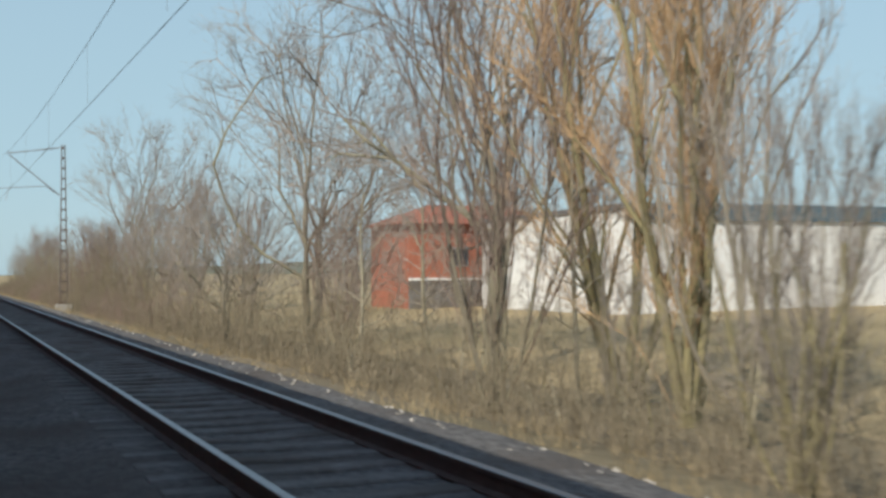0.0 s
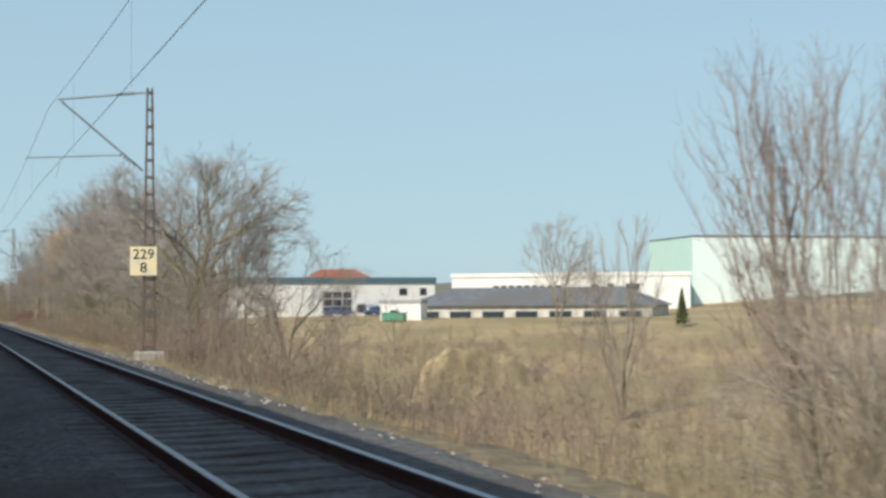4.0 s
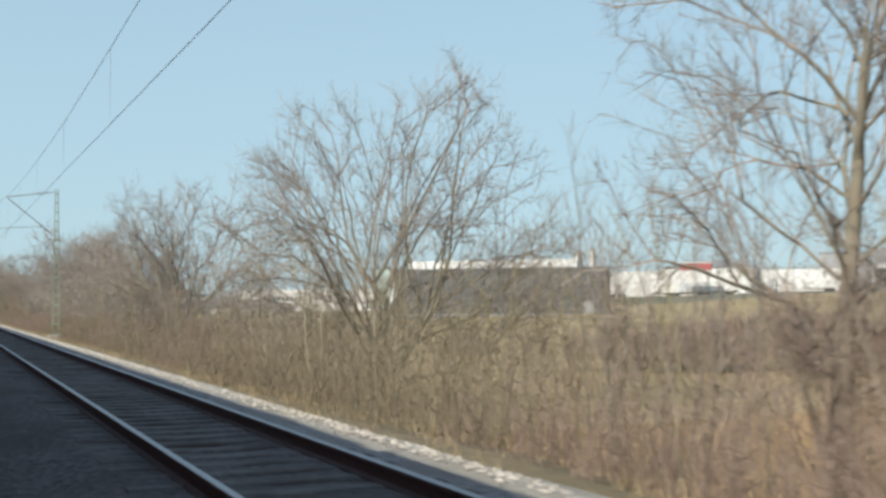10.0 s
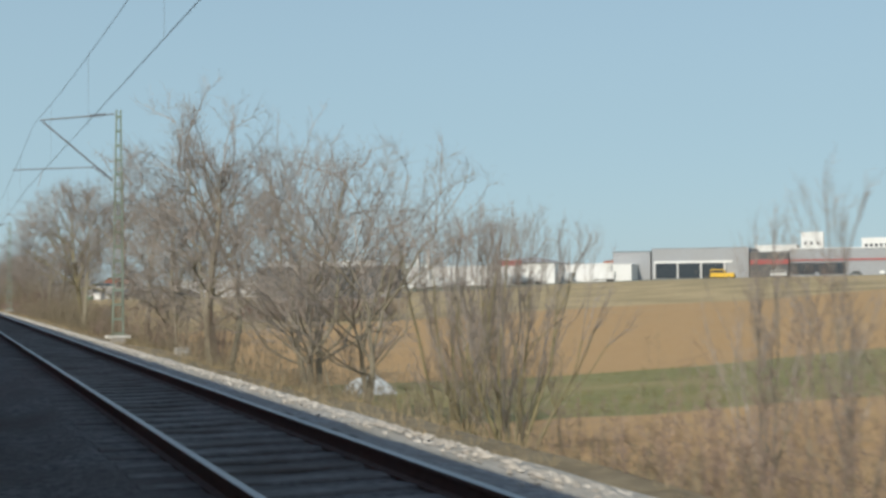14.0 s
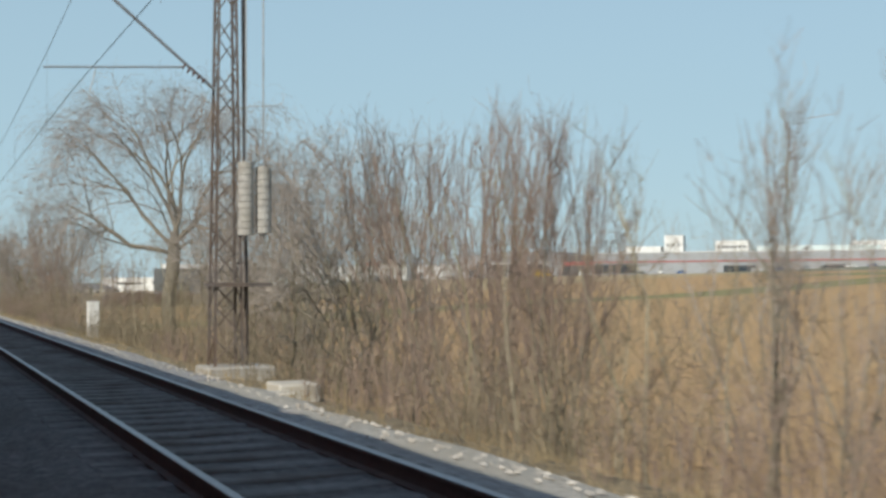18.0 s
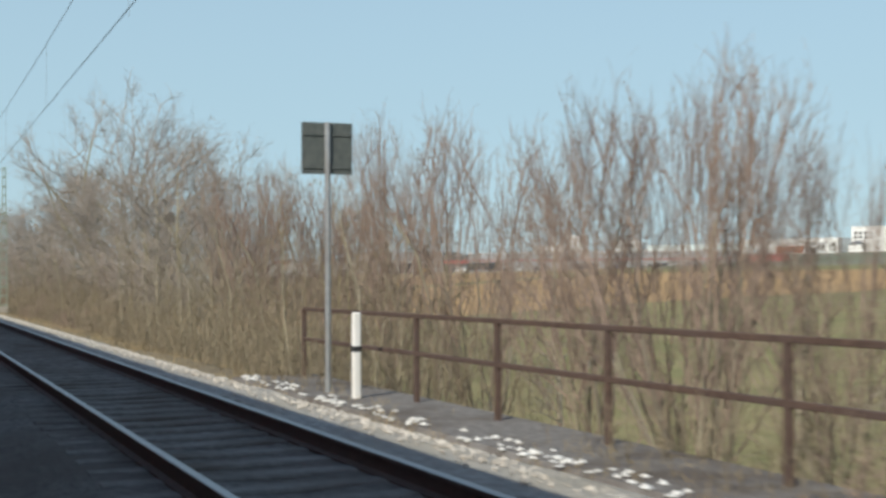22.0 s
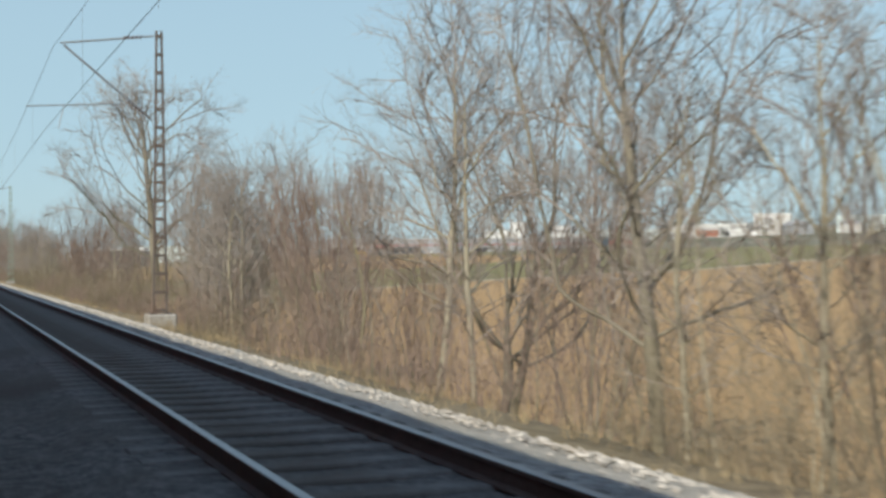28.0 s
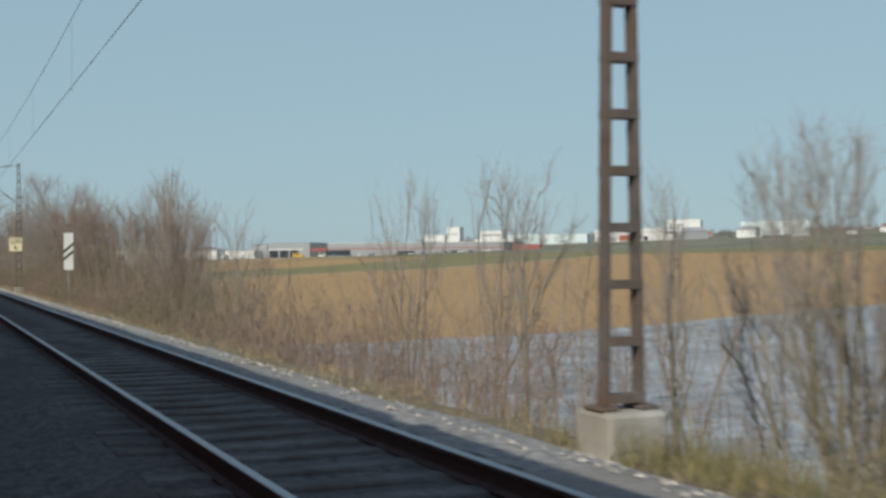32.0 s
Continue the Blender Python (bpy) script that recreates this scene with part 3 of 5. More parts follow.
class Growth:
    """The nodes of a growing tree of height 1, held inside a lumpy domed crown."""

    def __init__(self, rg, clear, spread, level, step):
        self.rg, self.clear, self.spread, self.step = rg, clear, spread, step
        self.mid = clear + (1 - clear) * level
        self.phase = rg.uniform(0, math.tau, 3)
        self.pos, self.par, self.way = [], [], []

    def edge(self, p):
        """1 at the crown's edge, less inside."""
        az = math.atan2(p[1], p[0])
        lump = 1 + 0.07 * math.sin(2 * az + self.phase[0]) + 0.06 * math.sin(5 * az + self.phase[1]) + 0.05 * math.sin(9 * p[2] + self.phase[2])
        high = (p[2] - self.mid) / (1 - self.mid if p[2] > self.mid else (self.mid - self.clear) * 1.5 + 0.05)
        return math.hypot(math.hypot(p[0], p[1]) / self.spread, high) / lump

    def shoot(self, i, d, length, reach, wobble, rise):
        """A shoot from node i: slightly bent, ending at its length or at the crown's edge; returns its nodes."""
        p, made = self.pos[i], []
        for _ in range(max(1, int(length / self.step))):
            w = self.rg.normal(0, wobble, 3)
            d = (d[0] + w[0], d[1] + w[1], d[2] + w[2] + rise)
            k = 1 / math.sqrt(d[0] * d[0] + d[1] * d[1] + d[2] * d[2])
            d = (d[0] * k, d[1] * k, d[2] * k)
            p = (p[0] + d[0] * self.step, p[1] + d[1] * self.step, p[2] + d[2] * self.step)
            if self.edge(p) > reach:
                break
            self.pos.append(p)
            self.par.append(i)
            self.way.append(d)
            i = len(self.pos) - 1
            made.append(i)
        return made

    def aside(self, i, lo, hi, lift):
        """A direction that leaves the wood at node i at an angle, rather outwards and upwards."""
        d, p = np.array(self.way[i]), self.pos[i]
        out = np.array((p[0], p[1], 0)) / (math.hypot(p[0], p[1]) + 0.02)
        s = self.rg.normal(0, 1, 3) + out * 0.5 + (0, 0, lift)
        s -= d * (s * d).sum()
        s /= np.linalg.norm(s) + 1e-9
        a = self.rg.uniform(lo, hi)
        return tuple(d * math.cos(a) + s * math.sin(a))


def grow(shape, seed):
    """Segments of a bare tree of height 1: wood, thin branches and twigs."""
    stems, clear, spread, n, level, up, twig, lift, rad = shape
    rg = np.random.default_rng(seed)
    g = Growth(rg, clear, spread, level, 0.02)
    bush, leader = stems > 2, stems == 1 and level == 0.4

    def unit(v):
        return v / (np.linalg.norm(v) + 1e-9)

    frame_nodes = []
    for k in range(stems):
        az = (k * 0.382 + rg.uniform(-0.06, 0.06)) * math.tau
        out = np.array((math.cos(az), math.sin(az), 0))
        p, last = out * (0.004 if bush else 0.0) - (0, 0, 0.03), -1
        d = unit(np.array((0, 0, 1.0)) + out * (0.03 if stems == 1 else spread * rg.uniform(0.15, 1.6 if bush else 1.05)))
        top = 0.86 if leader else clear + 0.09 if not bush else clear + 0.02
        trunk = []
        while p[2] < top:
            g.pos.append(tuple(p))
            g.par.append(last)
            g.way.append(tuple(d))
            last = len(g.pos) - 1
            trunk.append(last)
            d = unit(d + rg.normal(0, 0.03 if leader else 0.06, 3) + (0, 0, 0.06))
            p = p + d * g.step
        if bush:
            rods = trunk[-2:] + g.shoot(last, g.way[last], rg.uniform(0.6, 1.0), rg.uniform(0.75, 1.0), 0.032, 0.03)
            frame_nodes += rods
            for i in rods[2::4]:
                frame_nodes += g.shoot(i, g.aside(i, 0.25, 0.5, 0.3), rg.uniform(0.2, 0.5), rg.uniform(0.7, 1.0), 0.035, 0.04)
            continue
        heads = [i for i in trunk if g.pos[i][2] > clear * 0.95]
        count = 24 if leader else 10 if stems == 1 else 6
        turn = rg.uniform(0, 1)
        for j in range(count):
            f = j / (count - 1)
            az = (turn + j * 0.382 + rg.uniform(-0.05, 0.05)) * math.tau
            tilt = (0.45 + 0.75 * f if leader else 0.1 + 1.22 * f) + rg.uniform(-0.12, 0.12)
            d = (math.cos(az) * math.sin(tilt), math.sin(az) * math.sin(tilt), math.cos(tilt))
            i = heads[int((1 - f) * (len(heads) - 1))]
            todo = [(i, d, 0)]
            while todo:
                i, d, depth = todo.pop()
                run = g.shoot(i, d, rg.uniform(0.07, 0.16) if depth < (2 if leader else 4) else 0.5, rg.uniform(0.72, 0.92), 0.065, 0.005 + up * 0.12)
                frame_nodes += run
                if len(run) > 2 and depth < (2 if leader else 4):
                    i = run[-1]
                    todo.append((i, g.aside(i, 0.1, 0.28, 0), depth + 1))
                    if depth < 3:
                        todo.append((i, g.aside(i, 0.4, 0.75, 0.2), depth + 1))
        if leader:
            frame_nodes += heads[len(heads) // 2:]
    angle = (0.3, 0.6) if up > 0.25 else (0.5, 0.95)
    outer = [i for i in frame_nodes if rg.uniform() < g.edge(g.pos[i]) ** (0.6 if bush else 1.5)]
    want, mids = len(g.pos) + n * 0.85, []
    while len(g.pos) < want:
        i = outer[rg.integers(len(outer))]
        mids += g.shoot(i, g.aside(i, *angle, 0.2 + up), rg.uniform(0.07, 0.2), rg.uniform(0.88, 1.02), 0.06, up * 0.12)
    want = len(g.pos) + n * 1.5
    while len(g.pos) < want:
        i = mids[rg.integers(len(mids))]
        g.shoot(i, g.aside(i, *angle, 0.1 + up), rg.uniform(0.035, 0.085), rg.uniform(0.95, 1.08), 0.06, up * 0.15)
    pos, par, way = np.array(g.pos), np.array(g.par), np.array(g.way)
    tips = np.zeros(len(pos))
    for i in range(len(pos) - 1, -1, -1):
        tips[i] = max(tips[i], 1)
        if par[i] >= 0:
            tips[par[i]] += tips[i]
    thin = 0.00056
    r = thin * tips ** (math.log(rad / thin) / math.log(max(tips.max(), 3)))
    on = par >= 0
    seg = np.concatenate([pos[par[on]], pos[on], np.minimum(r[par[on]], r[on] * 1.5)[:, None], r[on][:, None]], 1)
    foot = seg[:, 2] < 0.02
    seg[foot, 6:] *= 1.25
    thick = seg[:, 6] > 0.0022
    wood, fine, hair = seg[thick], seg[~thick], []
    for i in np.flatnonzero((r < 0.0015) & on):
        for k in range(1 if tips[i] > 1 or bush else 2):
            d = unit(way[i] + rg.normal(0, 0.5 if up < 0.25 else 0.3, 3) + (0, 0, lift * 0.3))
            p, ln = pos[par[i]] + (pos[i] - pos[par[i]]) * rg.uniform(0, 1), twig * rg.uniform(0.4, 1.0)
            parts = 2 if lift > -1 else 4
            for j in range(parts):
                q = p + d * ln / parts * (1 if lift > -1 else 1.7)
                hair.append((*p, *q, 0.00031 - 0.00006 * j, 0.00025 - 0.00006 * j))
                e = unit(d + rg.normal(0, 0.5, 3) + (0, 0, lift * 0.15))
                hair.append((*q, *(q + e * ln * 0.45), 0.00022, 0.00015))
                p, d = q, unit(d + rg.normal(0, 0.2, 3) + (0, 0, lift * 0.25))
    out = [wood, fine, np.array(hair)]
    k = 1 / max(a[:, 5].max() for a in out)
    for a in out:
        a[:, :6] *= k
    return out


def leaf_quads(points, size, seed):
    rg = np.random.default_rng(seed)
    n = len(points)
    a, b = rg.normal(0, 1, (n, 3)), rg.normal(0, 1, (n, 3))
    a /= np.linalg.norm(a, axis=1, keepdims=True)
    b -= a * (a * b).sum(1, keepdims=True)
    b /= np.linalg.norm(b, axis=1, keepdims=True)
    s = size * rg.uniform(0.6, 1.3, (n, 1))
    v = np.stack([points - a * s, points - b * s * 0.6, points + a * s, points + b * s * 0.6], 1)
    return v.reshape(-1, 3), np.arange(4 * n).reshape(-1, 4)


def tree(kind, x, y, h):
    """Plant a tree of that kind; the first few of a kind are grown, the rest are turned copies."""
    k = tree_count.get(kind, 0)
    tree_count[kind] = k + 1
    made = tree_made.setdefault(kind, [])
    rg = np.random.default_rng(1000 + int(x * 7) % 9973)
    spin = rg.uniform(0, math.tau)
    z = ground_z(x, y) - 0.05
    lean = Matrix.Identity(4)
    if kind in ("lean", "lean2"):
        lean = Matrix.Rotation(radians(-9 if kind == "lean" else 26), 4, "X")
        spin = 0.3
    m = Matrix.Translation((x, y, z)) @ lean @ Matrix.Rotation(spin, 4, "Z") @ Matrix.Scale(h, 4)
    if len(made) >= VARIANTS.get(kind, 1):
        first = made[k % len(made)]
        copy_thing(first, m @ Matrix.Scale(1 / first.scale[0], 4))
        return
    shrub = kind.startswith("scrub")
    t = tagged(new("shrub" if shrub else "tree"), TREE_LABELS[kind], "shrub" if shrub else "tree", "shrubs on the embankment" if shrub else "trees on the embankment")
    wood, fine, hair = grow(TREE_SHAPES[kind], 31 + 17 * len(made) + len(kind) * 101 + ord(kind[0]))
    bark = {"birch": M_BARK_P, "lean": M_BARK_P, "scrub": M_BARK_Y, "willow": M_BARK_Y, "domey": M_BARK_Y, "lean2": M_BARK_Y}.get(kind, M_BARK_Y if kind == "oak" and len(made) == 1 else M_BARK)
    twig = {"willow": M_TWIG_O, "scrubr": M_TWIG_B, "scrub2": M_TWIG_B, "scrub": M_TWIG}.get(kind, M_TWIG)
    if shrub or kind in ("sapling", "poplar"):
        fine[:, 6:] *= 1.25
        hair[:, 6:] *= 1.35
    v, f = tubes(wood, 5)
    raw("stem" if shrub else "trunk", v, f, bark, t, True)
    v, f = joined(tubes(fine, 3), ribbons(hair))
    raw("twig_crown" if shrub else "crown", v, f, twig, t)
    if kind == "redleaf":
        v, f = leaf_quads(hair[::4, 3:6], 0.006, 3)
        raw("dead_leaves", v, f, M_LEAF_R, t)
    if kind == "ivy":
        low = wood[(wood[:, 6] > 0.0048) & (wood[:, 2] < 0.72)]
        pick = low[rg.integers(0, len(low), 5200)]
        u = rg.uniform(0, 1, (5200, 1))
        pts = pick[:, :3] * (1 - u) + pick[:, 3:6] * u + rg.normal(0, 0.014, (5200, 3)) * (1, 1, 0.5)
        v, f = leaf_quads(pts, 0.0058, 4)
        raw("ivy", v, f, M_IVY, t)
    t.matrix_basis = m
    made.append(t)


tree("round", -91.9, 14.0, 16.5)
tree("round", -51.9, 15.0, 16.5)
tree("oak", -36.7, 17.0, 18.8)
tree("willow", -25.0, 15.0, 13.9)
tree("willow", -19.3, 13.0, 12.6)
tree("sapling", -15.0, 9.0, 3.1)
tree("scrub", -9.9, 8.0, 4.8)
tree("round", -4.8, 15.0, 12.4)
tree("sparse", 6.3, 13.0, 14.0)
tree("round", 8.3, 60.0, 13.0)
tree("birch", 13.6, 8.5, 8.2)
tree("leader", 14.2, 12.0, 12.4)
tree("birch", 17.9, 7.2, 6.5)
tree("round", 18.4, 14.0, 16.3)
tree("birch", 18.9, 8.5, 4.2)
tree("lean2", 19.0, 12.9, 9.5)
tree("poplar", 23.1, 12.0, 13.6)
tree("ivy", 28.2, 11.7, 12.4)
tree("birch", 34.2, 7.6, 2.1)
tree("birch", 38.4, 7.4, 3.0)
tree("birch", 38.8, 11.0, 11.7)
tree("round", 41.3, 13.0, 11.8)
tree("sparse", 45.9, 12.0, 10.3)
tree("round", 54.4, 14.0, 13.5)
tree("domey", 69.7, 10.0, 10.7)
tree("birch", 70.1, 12.0, 8.6)
tree("birch", 72.4, 9.6, 5.0)
tree("poplar", 71.5, 30.0, 10.1)
tree("sapling", 75.7, 8.0, 3.2)
tree("sapling", 76.9, 8.0, 2.9)
tree("round", 120.0, 16.0, 13.6)
tree("round", 124.0, 18.0, 18.7)
tree("round", 130.9, 18.0, 16.8)
tree("dome", 139.4, 16.0, 16.0)
tree("oak", 141.3, 12.0, 10.9)
tree("birch", 143.4, 26.0, 12.2)
tree("round", 145.0, 17.0, 14.7)
tree("oak", 147.4, 11.0, 11.3)
tree("oak", 151.3, 13.0, 11.7)
tree("birch", 160.1, 9.8, 4.8)
tree("sapling", 167.7, 14.0, 9.5)
tree("high", 170.7, 11.0, 9.3)
tree("birch", 174.8, 13.0, 10.6)
tree("leader", 180.6, 14.3, 12.8)
tree("birch", 176.5, 13.0, 8.6)
tree("birch", 174.0, 13.2, 8.0)
tree("old", 193.7, 13.4, 11.8)
tree("sparse", 204.9, 13.0, 10.2)
tree("round", 213.6, 9.0, 8.5)
tree("birch", 224.0, 9.5, 8.7)
tree("birch", 228.8, 9.0, 8.6)
tree("sapling", 231.4, 10.0, 7.3)
tree("sapling", 229.6, 8.6, 5.2)
tree("birch", 237.1, 8.5, 6.4)
tree("birch", 237.7, 12.0, 8.1)
tree("birch", 239.2, 10.0, 7.5)
tree("birch", 243.0, 9.0, 8.6)
tree("dome", 246.6, 11.0, 10.8)
tree("birch", 245.2, 9.6, 6.2)
tree("sapling", 251.6, 9.2, 4.4)
tree("scrub", 254.4, 10.0, 3.6)
tree("scrubr", 257.0, 9.4, 2.9)
tree("scrub2", 253.2, 8.4, 2.8)
tree("scrub2", 258.8, 8.6, 2.6)
tree("birch", 249.3, 12.0, 6.6)
tree("round", 262.3, 14.0, 7.4)
tree("dome", 274.0, 11.3, 10.9)
tree("sapling", 286.5, 11.0, 5.9)
tree("sapling", 288.8, 11.0, 6.0)
tree("high", 290.9, 12.0, 11.2)
tree("round", 295.0, 12.0, 7.5)
tree("domey", 302.3, 13.0, 17.0)
tree("scrub", 297.6, 10.6, 4.6)
tree("scrub2", 299.4, 9.4, 3.6)
tree("scrub2", 293.4, 10.2, 4.4)
tree("sapling", 305.2, 10.0, 4.6)
tree("lean", 309.9, 9.0, 8.0)
tree("scrub2", 347.6, 10.0, 2.8)
tree("high", 349.6, 12.0, 11.8)
tree("scrub2", 351.4, 9.0, 2.5)
tree("scrub", 355.0, 9.0, 2.4)
tree("birch", 356.1, 9.5, 12.3)
tree("lean", 356.4, 7.3, 6.3)
tree("lean", 357.4, 7.3, 5.7)
tree("sapling", 360.1, 12.0, 6.9)
tree("round", 363.1, 14.0, 16.3)
tree("sapling", 367.0, 10.0, 3.4)
tree("oak", 369.1, 10.0, 8.4)
tree("birch", 371.0, 10.0, 9.0)
tree("birch", 373.0, 11.0, 9.1)
tree("scrub2", 377.1, 10.0, 2.4)
tree("high", 381.0, 9.5, 9.9)
tree("round", 383.2, 13.0, 11.3)
tree("scrub2", 384.9, 9.0, 2.7)
tree("round", 386.1, 12.0, 10.3)
tree("round", 392.0, 12.0, 9.4)
tree("sapling", 401.9, 12.0, 6.5)
tree("scrub", 403.9, 10.0, 5.6)
tree("scrub", 406.1, 10.0, 5.3)
tree("sapling", 412.4, 11.0, 5.4)
tree("sapling", 415.3, 10.0, 5.3)
tree("oak", 426.0, 10.0, 10.4)
tree("round", 436.7, 12.0, 14.0)
tree("willow2", 480.6, 13.7, 18.0)
tree("sapling", 497.3, 13.0, 7.2)
tree("sparse", 500.7, 13.0, 11.0)
tree("sparse", 505.4, 11.0, 9.6)
tree("round", 508.6, 13.0, 10.7)
tree("round", 514.4, 11.0, 8.7)
tree("scrub2", 517.0, 13.0, 9.9)
tree("round", 521.6, 10.0, 8.1)
tree("scrub2", 526.0, 11.0, 8.3)
tree("scrub2", 531.3, 10.0, 6.8)
tree("sapling", 535.2, 11.0, 7.0)
tree("sapling", 537.8, 10.0, 5.4)
tree("scrubr", 543.2, 7.6, 3.4)
tree("scrubr", 542.2, 8.4, 3.5)
tree("scrubr", 544.6, 8.2, 3.2)
tree("round", 548.1, 14.0, 13.7)
tree("birch", 551.1, 10.0, 8.2)
tree("round", 551.1, 12.0, 10.6)
tree("round", 555.6, 12.0, 9.4)
tree("round", 560.2, 12.0, 9.3)
tree("high", 565.2, 10.0, 9.6)
tree("oak", 578.5, 12.0, 14.7)
tree("high", 580.9, 10.0, 9.9)
tree("birch", 586.1, 12.0, 12.7)
tree("leader", 591.2, 11.0, 11.6)
tree("leader", 599.2, 10.0, 8.5)
tree("oak", 601.1, 12.0, 16.4)
tree("leader", 606.6, 11.0, 10.6)
tree("birch", 609.5, 12.6, 11.6)
tree("birch", 610.7, 11.0, 9.5)
tree("birch", 617.3, 11.0, 11.3)
tree("round", 619.2, 12.0, 11.4)
tree("birch", 625.1, 10.0, 9.4)
tree("round", 626.5, 11.0, 7.5)
tree("birch", 629.4, 10.0, 6.3)
tree("scrub2", 631.1, 11.0, 8.2)
tree("scrub2", 634.9, 11.0, 7.7)
tree("scrub2", 641.1, 11.0, 6.5)
tree("scrub2", 646.5, 10.0, 7.6)
tree("scrub2", 648.7, 11.0, 7.6)
tree("scrub2", 654.7, 10.0, 6.6)
tree("scrub2", 655.8, 11.0, 7.2)
tree("scrub2", 658.2, 9.5, 6.6)
tree("scrub2", 660.0, 10.0, 5.5)
tree("round", 662.1, 12.0, 6.5)
tree("scrub2", 671.9, 11.0, 5.9)
tree("poplar", 678.0, 10.0, 6.9)
tree("sapling", 684.7, 10.0, 4.7)
tree("sapling", 689.2, 9.0, 3.9)
tree("sapling", 691.3, 9.0, 5.3)
tree("scrub", 693.3, 11.0, 8.2)
tree("round", 704.8, 9.0, 6.1)
tree("round", 705.5, 11.0, 8.6)
tree("birch", 707.0, 8.5, 6.3)
tree("birch", 709.9, 10.0, 8.1)
tree("birch", 711.6, 10.0, 7.5)
tree("birch", 715.0, 9.5, 8.7)
tree("birch", 716.4, 10.0, 7.3)
tree("birch", 717.4, 10.0, 8.5)
tree("birch", 720.1, 9.5, 7.6)
tree("birch", 721.7, 9.0, 6.7)
tree("birch", 726.5, 10.0, 7.8)
tree("round", 730.6, 10.0, 7.1)
tree("birch", 733.6, 10.0, 6.7)
tree("scrub2", 743.0, 12.0, 11.3)
tree("scrub2", 763.8, 12.0, 10.1)
tree("scrub2", 776.0, 12.0, 8.7)
tree("high", 790.2, 10.5, 14.7)
tree("round", 800.2, 13.0, 11.3)
tree("scrub2", 800.7, 11.0, 8.6)
tree("round", 804.1, 12.0, 10.0)
tree("poplar", 805.0, 10.0, 7.9)
tree("poplar", 807.7, 10.0, 7.4)
tree("birch", 811.2, 10.0, 7.6)
tree("birch", 812.6, 9.5, 7.0)
tree("scrub2", 816.6, 12.0, 8.5)
tree("scrub2", 820.3, 10.0, 6.6)
tree("scrub2", 823.7, 10.0, 6.4)
tree("birch", 825.7, 9.4, 3.7)
tree("round", 826.7, 13.0, 11.6)
tree("birch", 829.6, 10.0, 10.3)
tree("birch", 831.7, 10.0, 8.3)
tree("leader", 839.2, 9.5, 9.4)
tree("birch", 840.7, 9.0, 6.0)
tree("birch", 842.3, 10.0, 7.5)
tree("birch", 849.7, 10.0, 9.2)
tree("birch", 850.5, 11.0, 13.5)
tree("birch", 853.2, 10.0, 7.4)
tree("birch", 855.3, 10.0, 8.0)
tree("birch", 857.5, 10.5, 9.8)
tree("scrub2", 858.2, 12.0, 13.1)
tree("birch", 858.5, 9.0, 6.7)
tree("birch", 859.8, 11.0, 8.8)
tree("birch", 865.3, 11.0, 8.1)
tree("birch", 867.4, 9.0, 8.5)
tree("round", 868.0, 12.0, 10.3)
tree("birch", 873.4, 9.0, 6.8)
tree("scrub2", 879.3, 11.0, 9.1)
tree("redleaf", 880.0, 10.0, 7.5)
tree("scrub2", 887.7, 11.0, 9.9)
tree("scrub2", 894.2, 9.5, 7.4)
tree("scrub2", 896.4, 10.0, 7.0)
tree("scrub2", 900.1, 10.0, 7.4)
tree("scrubr", 901.0, 9.0, 5.0)
tree("scrubr", 899.8, 7.8, 1.9)
tree("poplar", 902.8, 9.0, 5.7)
tree("scrubr", 905.0, 8.5, 4.5)
tree("scrub2", 908.6, 9.5, 6.6)
tree("scrub2", 910.6, 11.0, 7.5)
tree("scrub2", 917.2, 11.0, 8.4)
tree("birch", 918.1, 9.5, 6.4)
tree("poplar", 922.3, 9.5, 7.7)
tree("poplar", 927.7, 9.5, 5.9)
tree("scrub2", 930.8, 9.0, 5.3)
tree("sapling", 939.0, 9.0, 5.2)
tree("sapling", 948.5, 11.0, 6.5)
tree("sapling", 953.3, 11.0, 6.2)
tree("sapling", 954.6, 11.0, 6.3)
tree("sapling", 961.4, 10.0, 5.0)
tree("sapling", 964.3, 9.5, 4.9)
tree("scrub", 966.6, 8.4, 4.3)
tree("scrubr", 966.4, 9.2, 3.6)


def nest(x, y, z, r):
    """A ragged ball of dead twigs, lodged on the nearest bough."""
    near = []
    for t in bpy.data.objects:
        if t.parent and t.name.split(".")[0] in ("trunk", "stem") and (t.parent.location - Vector((x, y, t.parent.location.z))).length < 5:
            n = len(t.data.vertices)
            co = np.empty(n * 3)
            t.data.vertices.foreach_get("co", co)
            m = np.array(t.parent.matrix_basis @ t.matrix_basis)
            near.append(co.reshape(-1, 3) @ m[:3, :3].T + m[:3, 3])
    near = np.concatenate(near)
    x, y, z = near[np.linalg.norm(near - (x, y, z), axis=1).argmin()]
    rg = np.random.default_rng(int(x))
    p = rg.normal(0, 1, (420, 3))
    p *= r * rg.uniform(0.3, 1, (420, 1)) / np.linalg.norm(p, axis=1, keepdims=True) * (1, 1, 0.75)
    d = rg.normal(0, 1, (420, 3)) * (1, 1, 0.5)
    d *= r * 0.55 / np.linalg.norm(d, axis=1, keepdims=True)
    o = tagged(empty("bird_nest", x, y, z + r * 0.5), "dark ragged nest of twigs in a bare crown", "nest", "nests in the trees")
    raw("twigs", *tubes(np.concatenate([p - d, p + d, np.full((420, 2), 0.009)], 1), 3), M_BARK, o)


nest(609.4, 12.6, 4.3, 0.42)
nest(18.0, 14.2, 12.0, 0.36)


